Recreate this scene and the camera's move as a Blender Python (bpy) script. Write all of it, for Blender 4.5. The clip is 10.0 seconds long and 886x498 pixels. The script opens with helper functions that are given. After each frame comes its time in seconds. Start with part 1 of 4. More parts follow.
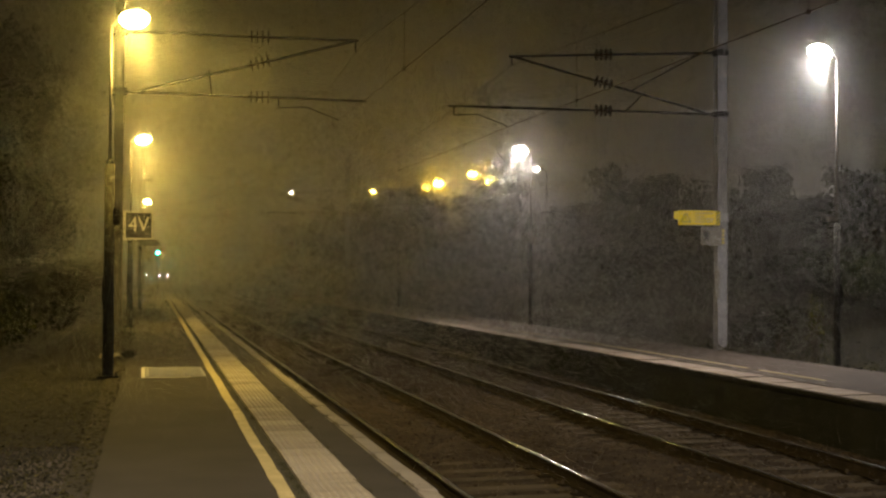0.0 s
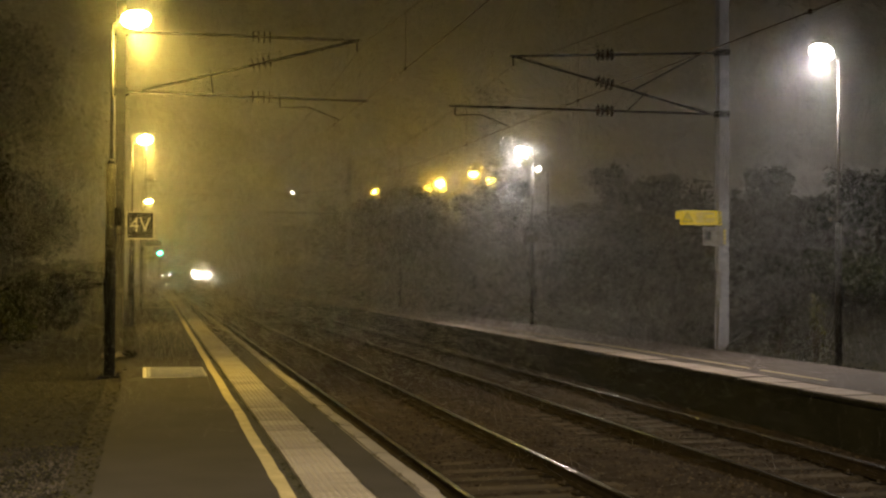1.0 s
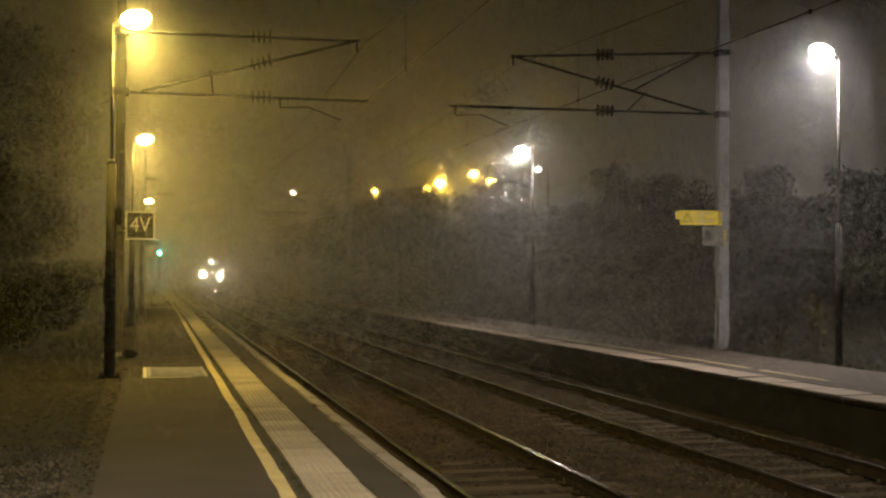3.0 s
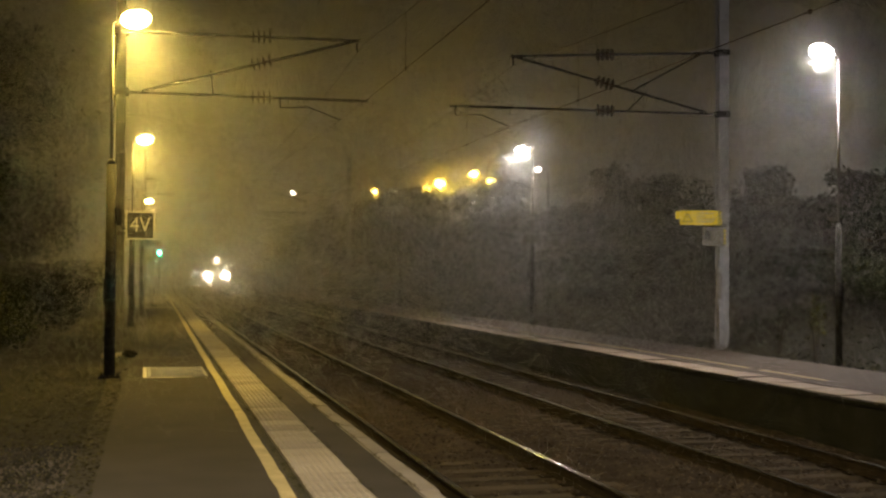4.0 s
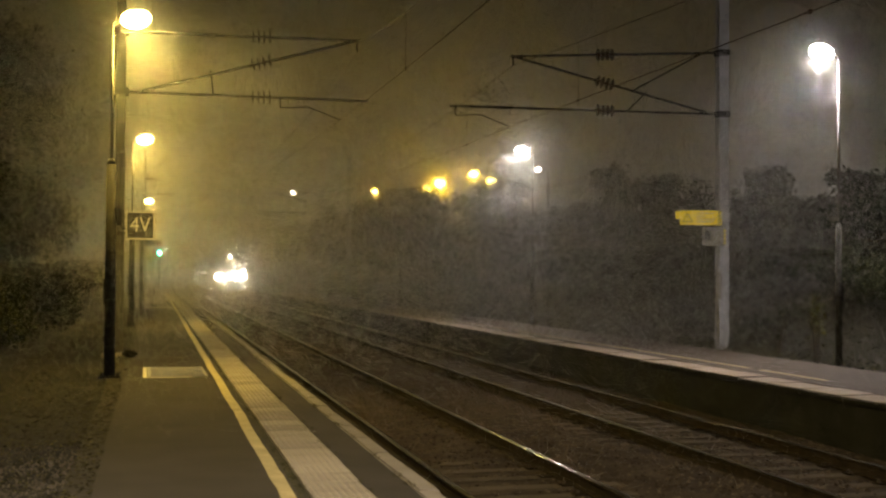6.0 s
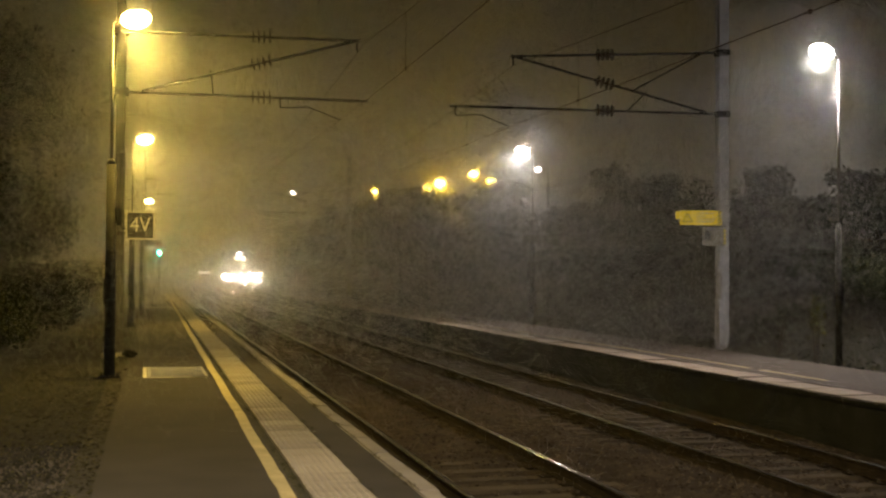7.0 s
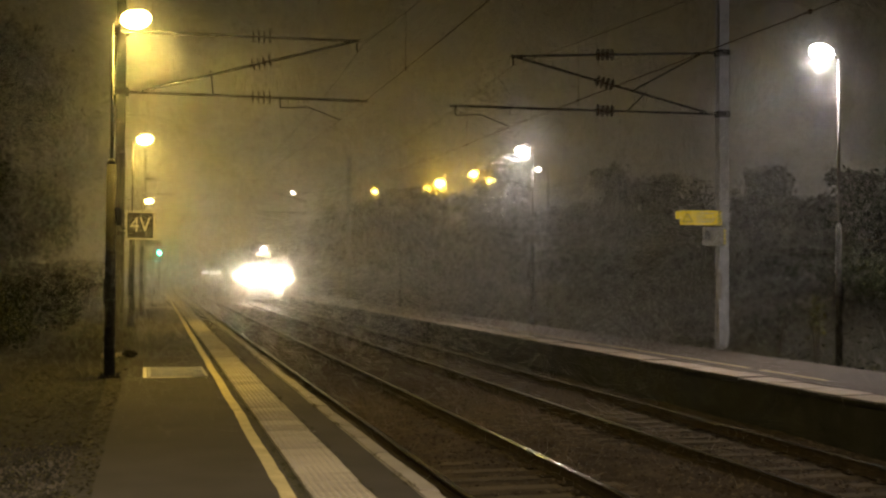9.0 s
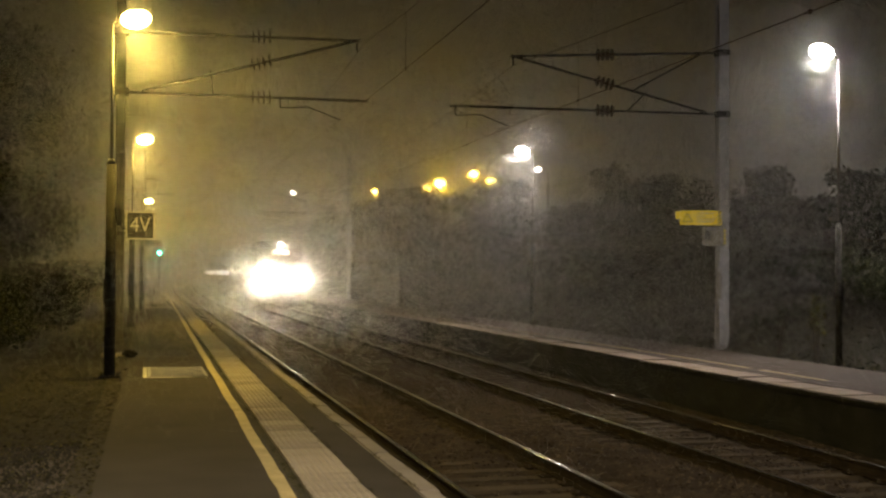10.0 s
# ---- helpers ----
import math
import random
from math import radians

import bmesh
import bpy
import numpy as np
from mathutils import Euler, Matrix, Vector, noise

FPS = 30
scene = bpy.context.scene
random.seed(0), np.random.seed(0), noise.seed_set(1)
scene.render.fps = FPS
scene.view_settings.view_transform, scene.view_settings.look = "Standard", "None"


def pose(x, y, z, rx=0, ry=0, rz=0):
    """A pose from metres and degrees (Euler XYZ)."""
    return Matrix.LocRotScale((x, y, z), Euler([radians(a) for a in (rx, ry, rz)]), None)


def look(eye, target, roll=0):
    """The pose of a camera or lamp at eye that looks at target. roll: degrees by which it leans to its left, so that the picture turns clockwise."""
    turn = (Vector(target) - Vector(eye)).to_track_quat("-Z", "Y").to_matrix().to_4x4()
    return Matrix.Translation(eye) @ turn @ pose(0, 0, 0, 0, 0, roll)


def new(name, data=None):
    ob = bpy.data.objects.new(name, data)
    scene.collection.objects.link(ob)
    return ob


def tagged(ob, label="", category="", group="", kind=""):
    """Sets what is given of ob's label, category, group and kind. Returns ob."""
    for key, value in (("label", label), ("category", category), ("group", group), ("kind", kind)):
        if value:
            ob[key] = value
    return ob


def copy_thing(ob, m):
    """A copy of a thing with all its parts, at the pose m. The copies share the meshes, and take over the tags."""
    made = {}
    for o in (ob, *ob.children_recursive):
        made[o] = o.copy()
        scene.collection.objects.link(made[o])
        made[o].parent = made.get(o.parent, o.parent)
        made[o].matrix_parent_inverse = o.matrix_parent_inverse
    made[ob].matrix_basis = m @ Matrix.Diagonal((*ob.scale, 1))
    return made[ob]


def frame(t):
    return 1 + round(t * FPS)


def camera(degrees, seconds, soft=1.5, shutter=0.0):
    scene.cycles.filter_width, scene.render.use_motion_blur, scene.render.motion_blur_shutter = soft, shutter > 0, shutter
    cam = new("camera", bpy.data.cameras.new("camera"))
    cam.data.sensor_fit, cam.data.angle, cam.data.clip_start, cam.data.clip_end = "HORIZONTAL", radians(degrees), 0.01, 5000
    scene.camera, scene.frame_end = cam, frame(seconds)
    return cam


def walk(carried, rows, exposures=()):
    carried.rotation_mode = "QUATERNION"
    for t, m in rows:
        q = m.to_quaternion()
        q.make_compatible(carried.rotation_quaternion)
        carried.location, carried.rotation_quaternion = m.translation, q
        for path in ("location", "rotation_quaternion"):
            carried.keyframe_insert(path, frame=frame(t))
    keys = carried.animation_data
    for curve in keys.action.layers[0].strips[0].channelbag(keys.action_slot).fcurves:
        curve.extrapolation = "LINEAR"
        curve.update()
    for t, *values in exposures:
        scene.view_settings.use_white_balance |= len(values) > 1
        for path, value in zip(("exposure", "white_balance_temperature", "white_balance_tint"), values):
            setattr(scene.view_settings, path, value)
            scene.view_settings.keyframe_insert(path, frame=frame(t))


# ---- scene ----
# ---- camera ----
def aim(yaw):
    p, a = radians(1.146), radians(yaw)
    eye = (0.0, 0.0, 2.15)
    return look(eye, (math.sin(a) * math.cos(p) * 50, math.cos(a) * math.cos(p) * 50, 2.15 + math.sin(p) * 50), 0.3)


cam = camera(39.23, 10.0, soft=2.3)
walk(cam, [(0.0, aim(13.65)), (0.6, aim(13.61)), (1.2, aim(13.58)), (10.0, aim(13.58))],
     [(0.0, 0.08, 7800, 9), (4.5, 0.14, 7800, 9), (7.5, 0.06, 7900, 9), (10.0, -0.15, 7900, 9)])


# ---- plan: z is 0 at the rail heads, y runs along the tracks ----
PLAT = 0.55                     # platform tops
NEAR, FAR = 3.85, 7.38          # track axes
SODIUM, WHITE = (1.0, 0.73, 0.17), (0.90, 0.89, 0.98)


def bend(y):
    """The slow curve that all lines of the station follow."""
    return 0.0085 * (y - 10) if y < 100 else 0.765 + 0.0135 * (y - 100)


# ---- light: the fog over the station glows dimly, all else comes from the lamps ----
world = bpy.data.worlds.new("night")
scene.world = world
world.use_nodes = True
world.node_tree.nodes["Background"].inputs[0].default_value = (0.030, 0.026, 0.016, 1)
world.node_tree.nodes["Background"].inputs[1].default_value = 1.0


def lamp_light(name, at, colour, watts, lean=0.0, radius=0.18):
    data = bpy.data.lights.new(name, "SPOT")
    data.spot_size, data.spot_blend = radians(160), 0.5
    data.color, data.energy, data.shadow_soft_size = colour, watts, radius
    ob = new(name, data)
    ob.matrix_world = pose(*at, 0, lean, 0)
    return ob


# ---- materials ----
def material(name, build):
    m = bpy.data.materials.new(name)
    m.use_nodes = True
    t = m.node_tree
    build(t.nodes, t.links, t.nodes["Principled BSDF"])
    return m


def surface(name, a, b, rough=0.8, metal=0.0, scale=8.0, fine=60.0, bump=0.3, spread=0.5, rough2=None, piece=0.0, spec=0.5, dist=0.01):
    """Two colours mixed by stains at one scale and grain at another, with relief."""
    def build(n, l, p):
        tc = n.new("ShaderNodeTexCoord")
        big, small, mix = n.new("ShaderNodeTexNoise"), n.new("ShaderNodeTexNoise"), n.new("ShaderNodeMix")
        big.inputs["Scale"].default_value, big.inputs["Detail"].default_value = scale, 6
        small.inputs["Scale"].default_value, small.inputs["Detail"].default_value = fine, 4
        for t in (big, small):
            l.new(tc.outputs["Object"], t.inputs["Vector"])
        mul = n.new("ShaderNodeMath")
        mul.operation = "MULTIPLY_ADD"
        l.new(small.outputs["Fac"], mul.inputs[0])
        mul.inputs[1].default_value = 0.6
        l.new(big.outputs["Fac"], mul.inputs[2])
        ramp = n.new("ShaderNodeMapRange")
        ramp.inputs["From Min"].default_value, ramp.inputs["From Max"].default_value = 0.8 - spread / 2, 0.8 + spread / 2
        src = mul.outputs[0]
        if piece:
            info, add = n.new("ShaderNodeObjectInfo"), n.new("ShaderNodeMath")
            add.operation = "MULTIPLY_ADD"
            l.new(info.outputs["Random"], add.inputs[0])
            add.inputs[1].default_value = piece
            l.new(src, add.inputs[2])
            src = add.outputs[0]
        l.new(src, ramp.inputs["Value"])
        mix.data_type = "RGBA"
        mix.inputs["A"].default_value, mix.inputs["B"].default_value = (*a, 1), (*b, 1)
        l.new(ramp.outputs["Result"], mix.inputs["Factor"])
        l.new(mix.outputs["Result"], p.inputs["Base Color"])
        p.inputs["Metallic"].default_value = metal
        p.inputs["Specular IOR Level"].default_value = spec
        rr = n.new("ShaderNodeMapRange")
        rr.inputs["To Min"].default_value, rr.inputs["To Max"].default_value = rough, rough if rough2 is None else rough2
        l.new(big.outputs["Fac"], rr.inputs["Value"])
        l.new(rr.outputs["Result"], p.inputs["Roughness"])
        if bump:
            bp = n.new("ShaderNodeBump")
            bp.inputs["Strength"].default_value, bp.inputs["Distance"].default_value = bump, dist
            l.new(mul.outputs[0], bp.inputs["Height"])
            l.new(bp.outputs["Normal"], p.inputs["Normal"])
    return material(name, build)


def glowing(name, colour, strength):
    def build(n, l, p):
        p.inputs["Base Color"].default_value = (*[min(1, c) for c in colour], 1)
        p.inputs["Emission Color"].default_value = (*colour, 1)
        p.inputs["Emission Strength"].default_value = strength
    return material(name, build)


def leafy(name, a, b, c):
    def build(n, l, p):
        g, r = n.new("ShaderNodeNewGeometry"), n.new("ShaderNodeValToRGB")
        r.color_ramp.elements[0].color, r.color_ramp.elements[1].color = (*a, 1), (*c, 1)
        e = r.color_ramp.elements.new(0.55)
        e.color = (*b, 1)
        l.new(g.outputs["Random Per Island"], r.inputs["Fac"])
        l.new(r.outputs["Color"], p.inputs["Base Color"])
        p.inputs["Roughness"].default_value = 0.75
        p.inputs["Specular IOR Level"].default_value = 0.05
    return material(name, build)


ASPHALT = surface("damp asphalt", (0.030, 0.027, 0.025), (0.064, 0.058, 0.052), 0.78, scale=1.1, fine=140, bump=0.35, spread=0.5, rough2=0.92, dist=0.003, spec=0.22)
ASPHALT_OLD = surface("old asphalt", (0.048, 0.036, 0.029), (0.105, 0.080, 0.064), 0.75, scale=0.9, fine=80, bump=0.5, rough2=0.9, dist=0.006)
CONCRETE = surface("weathered concrete", (0.16, 0.14, 0.12), (0.34, 0.31, 0.27), 0.8, scale=2.2, fine=45, bump=0.4, piece=0.08, spread=0.7)
COPING_PALE = surface("pale chipped coping", (0.20, 0.16, 0.13), (0.48, 0.40, 0.33), 0.8, scale=2.6, fine=40, bump=0.5, piece=0.2, spread=0.7)
PAVER = surface("tactile concrete", (0.13, 0.115, 0.09), (0.40, 0.36, 0.29), 0.75, scale=3, fine=50, bump=0.3, piece=0.55, spread=1.0)
DARKWALL = surface("dark platform wall concrete", (0.007, 0.0075, 0.005), (0.021, 0.021, 0.015), 0.95, spec=0.2, scale=1.2, fine=30, bump=0.5)
YELLOW = surface("worn yellow paint", (0.36, 0.30, 0.15), (0.68, 0.58, 0.34), 0.6, scale=3.5, fine=60, bump=0.25, spread=0.6)
WHITE_PAINT = surface("worn white paint", (0.45, 0.43, 0.38), (0.82, 0.80, 0.74), 0.55, scale=6, fine=70, bump=0.2)
MOSS_AND_BANDS = surface("mossy joint", (0.02, 0.022, 0.012), (0.06, 0.055, 0.03), 0.95, scale=9, fine=60, bump=0.8, dist=0.02)
BALLAST = surface("stained ballast", (0.028, 0.021, 0.013), (0.075, 0.058, 0.038), 0.95, scale=2, fine=28, bump=0.9, dist=0.03, spec=0.08)
STONE = leafy("ballast stones", (0.032, 0.024, 0.015), (0.070, 0.055, 0.037), (0.16, 0.13, 0.095))
SLEEPER = surface("tarred oak sleeper", (0.022, 0.018, 0.012), (0.105, 0.088, 0.062), 0.9, scale=4, fine=40, bump=0.6, piece=0.4, spread=0.8, spec=0.1)
RUST = surface("rusty rail steel", (0.012, 0.009, 0.006), (0.038, 0.028, 0.018), 0.9, metal=0.0, spec=0.1, scale=6, fine=50, bump=0.3)
RAILHEAD = surface("polished rail head", (0.40, 0.38, 0.35), (0.58, 0.56, 0.53), 0.09, metal=1.0, scale=2, fine=30, bump=0.01, rough2=0.17)
GALV = surface("galvanised steel", (0.24, 0.24, 0.26), (0.42, 0.42, 0.45), 0.55, metal=0.2, scale=5, fine=40, bump=0.12, rough2=0.65)
DARKSTEEL = surface("dark painted steel", (0.016, 0.016, 0.014), (0.036, 0.034, 0.030), 0.9, metal=0.0, spec=0.15, scale=6, fine=40, bump=0.12)
WEATHERED = surface("weathered mast steel", (0.055, 0.053, 0.045), (0.11, 0.105, 0.09), 0.85, scale=5, fine=40, bump=0.15, spec=0.2)
POSTPAINT = surface("grey lacquered post", (0.10, 0.095, 0.085), (0.19, 0.18, 0.16), 0.5, metal=0.1, scale=7, fine=45, bump=0.1)
WIREMAT = surface("copper wire", (0.05, 0.035, 0.025), (0.10, 0.07, 0.05), 0.3, metal=0.9, scale=3, fine=20, bump=0)
CONTACT = surface("polished copper contact wire", (0.45, 0.33, 0.25), (0.60, 0.46, 0.36), 0.12, metal=1.0, scale=3, fine=20, bump=0)
CERAMIC = surface("brown glazed insulator", (0.03, 0.016, 0.010), (0.06, 0.035, 0.02), 0.25, scale=6, fine=30, bump=0)
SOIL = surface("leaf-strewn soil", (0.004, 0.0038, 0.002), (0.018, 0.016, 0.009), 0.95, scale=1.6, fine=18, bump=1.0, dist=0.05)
GRAVEL = surface("pale gravel", (0.03, 0.026, 0.02), (0.14, 0.12, 0.095), 0.9, scale=2.5, fine=30, bump=1.0, dist=0.03)
BARK = surface("dark bark", (0.03, 0.025, 0.018), (0.08, 0.065, 0.05), 0.9, scale=5, fine=30, bump=0.8)
SIGNBLACK = surface("black sign face", (0.022, 0.021, 0.018), (0.04, 0.038, 0.032), 0.5, scale=6, fine=30, bump=0.05)
SIGNWHITE = surface("white sign enamel", (0.70, 0.68, 0.60), (0.85, 0.83, 0.76), 0.4, scale=6, fine=30, bump=0.02)
SIGNYELLOW = surface("bright yellow reflective film", (0.90, 0.70, 0.02), (0.95, 0.76, 0.03), 0.35, scale=5, fine=30, bump=0.02)
SIGNGREY = surface("weathered grey board", (0.16, 0.15, 0.13), (0.30, 0.28, 0.24), 0.6, scale=7, fine=40, bump=0.1)
IVY = leafy("ivy and bramble leaves", (0.008, 0.011, 0.004), (0.018, 0.022, 0.008), (0.045, 0.046, 0.02))
FRESH = leafy("yellowing sapling leaves", (0.03, 0.038, 0.008), (0.08, 0.085, 0.02), (0.17, 0.16, 0.05))
AUTUMN = leafy("autumn leaves", (0.010, 0.009, 0.004), (0.026, 0.021, 0.009), (0.06, 0.048, 0.02))
LITTER = leafy("rotting leaf litter", (0.020, 0.019, 0.008), (0.042, 0.040, 0.016), (0.12, 0.11, 0.05))
POLISHED = surface("polished glint steel", (0.55, 0.55, 0.56), (0.70, 0.70, 0.72), 0.16, metal=1.0, scale=4, fine=30, bump=0, rough2=0.24)
GLOW_SODIUM = glowing("lit sodium glass", (1.0, 0.72, 0.18), 150)
GLOW_WHITE = glowing("lit white glass", (0.90, 0.90, 1.0), 110)


# ---- building helpers ----
def part(name, bm, mat, parent=None, label="", smooth=False):
    me = bpy.data.meshes.new(name)
    bm.to_mesh(me)
    bm.free()
    for m in (mat if isinstance(mat, (list, tuple)) else (mat,)):
        me.materials.append(m)
    if smooth:
        for f in me.polygons:
            f.use_smooth = True
    ob = new(name, me)
    if parent:
        ob.parent = parent
    if label:
        ob["label"] = label
    return ob


def empty(name, at=(0, 0, 0), rz=0.0):
    ob = new(name)
    ob.matrix_world = pose(*at, 0, 0, rz)
    return ob


def box(bm, x0, x1, y0, y1, z0, z1, bevel=0.0, mat=0):
    r = bmesh.ops.create_cube(bm, size=1)
    for v in r["verts"]:
        v.co = Vector((x0 + (v.co.x + 0.5) * (x1 - x0), y0 + (v.co.y + 0.5) * (y1 - y0), z0 + (v.co.z + 0.5) * (z1 - z0)))
    faces = {f for v in r["verts"] for f in v.link_faces}
    for f in faces:
        f.material_index = mat
    if bevel:
        bmesh.ops.bevel(bm, geom=list({e for v in r["verts"] for e in v.link_edges}), offset=bevel, segments=2, affect="EDGES")
    return bm


def tube(bm, a, b, r0, r1=None, seg=12, caps=True):
    a, b = Vector(a), Vector(b)
    r1 = r0 if r1 is None else r1
    m = Matrix.Translation((a + b) / 2) @ (b - a).to_track_quat("Z", "Y").to_matrix().to_4x4()
    bmesh.ops.create_cone(bm, cap_ends=caps, segments=seg, radius1=r0, radius2=r1, depth=(b - a).length, matrix=m)
    return bm


def strip(profile, y0, y1, step, shift=0.0, closed=True):
    """A profile of (x, z) swept along the curve of the station; closed rings get end caps."""
    bm = bmesh.new()
    rings, n = [], max(1, round((y1 - y0) / step))
    for i in range(n + 1):
        y = y0 + (y1 - y0) * i / n
        rings.append([bm.verts.new((x + shift + bend(y), y, z)) for x, z in profile])
    k = len(profile)
    for a, b in zip(rings[:-1], rings[1:]):
        for j in range(k if closed else k - 1):
            q = (j + 1) % k
            bm.faces.new((a[j], a[q], b[q], b[j]))
    if closed:
        bm.faces.new(rings[0][::-1])
        bm.faces.new(rings[-1])
    bmesh.ops.recalc_face_normals(bm, faces=bm.faces)
    return bm


def from_lists(name, verts, faces, mat, parent=None):
    me = bpy.data.meshes.new(name)
    me.from_pydata(verts, [], faces)
    me.materials.append(mat)
    ob = new(name, me)
    if parent:
        ob.parent = parent
    return ob


def leaves(rng, count, place, size, flat=0.0):
    """Small folded leaves; place(rng) gives the middle of one."""
    verts, faces = [], []
    for _ in range(count):
        p = Vector(place(rng))
        s = size * rng.uniform(0.5, 1.4)
        q = Euler((rng.uniform(-1.4, 1.4) * (1 - flat), rng.uniform(-1.4, 1.4) * (1 - flat), rng.uniform(0, 6.28))).to_matrix()
        k = len(verts)
        for v in ((-s, 0, 0), (0, -0.55 * s, 0.18 * s), (s, 0, 0), (0, 0.55 * s, 0.18 * s)):
            verts.append(p + q @ Vector(v))
        faces += [(k, k + 1, k + 2), (k, k + 2, k + 3)]
    return verts, faces


def letters(name, text, height, mat, parent, m, depth=0.004):
    cu = bpy.data.curves.new(name, "FONT")
    cu.body, cu.size, cu.extrude, cu.align_x, cu.align_y = text, height, depth, "CENTER", "CENTER"
    ob = new("tmp_text", cu)
    bpy.context.view_layer.update()
    me = bpy.data.meshes.new_from_object(ob.evaluated_get(bpy.context.evaluated_depsgraph_get()))
    bpy.data.objects.remove(ob)
    me.materials.clear()
    me.materials.append(mat)
    o = new(name, me)
    o.parent = parent
    o.matrix_local = m
    return o


# ---- ground and the banks on both sides ----
def bank_right(x, y):
    """Height of the ground beyond the far platform."""
    d = x - 12.6 - bend(y)
    return 0.45 + max(0.0, min(d, 6.0)) * 0.48 + max(0.0, d - 6.0) * 0.04


def bank_left(x, y):
    d = -0.6 - x + bend(y)
    return 0.53 + max(0.0, min(d - 1.6, 5.0)) * 0.45 + max(0, d - 6.6) * 0.03


def build_ground():
    xs = [-600, -120, -40, -20, -12, -9, -7, -5.5, -4, -3, -2.2, -1.6, -1.0, -0.55, -0.5, 1.0, 2.1, 2.2, 9.2, 9.3, 11.6, 12.4, 12.6, 13.4, 14.4, 15.6, 17, 18.6, 21, 26, 40, 120, 600]
    ys = [-600, -100, -20, -5, 0] + [2 + 1.5 * i for i in range(40)] + [64 + 6 * i for i in range(24)] + [260, 600, 2000]
    rng = random.Random(3)
    verts, faces = [], []
    for y in ys:
        for x in xs:
            yy = max(-5.0, min(y, 205))
            xx = x + (bend(yy) if abs(x) < 100 else 0)
            if x <= -0.5:
                z = bank_left(xx, yy) + rng.uniform(-0.05, 0.05) * (0.3 if x > -1.8 else 1)
            elif x >= 11.6:
                z = bank_right(xx, yy) + rng.uniform(-0.06, 0.06) - (0.05 if x < 12.5 else 0)
            else:
                z = -0.42
            verts.append((xx, y, z))
    w = len(xs)
    for i in range(len(ys) - 1):
        for j in range(w - 1):
            a = i * w + j
            faces.append((a, a + 1, a + w + 1, a + w))
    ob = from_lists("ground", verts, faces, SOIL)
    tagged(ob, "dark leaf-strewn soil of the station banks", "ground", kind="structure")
    return ob


build_ground()


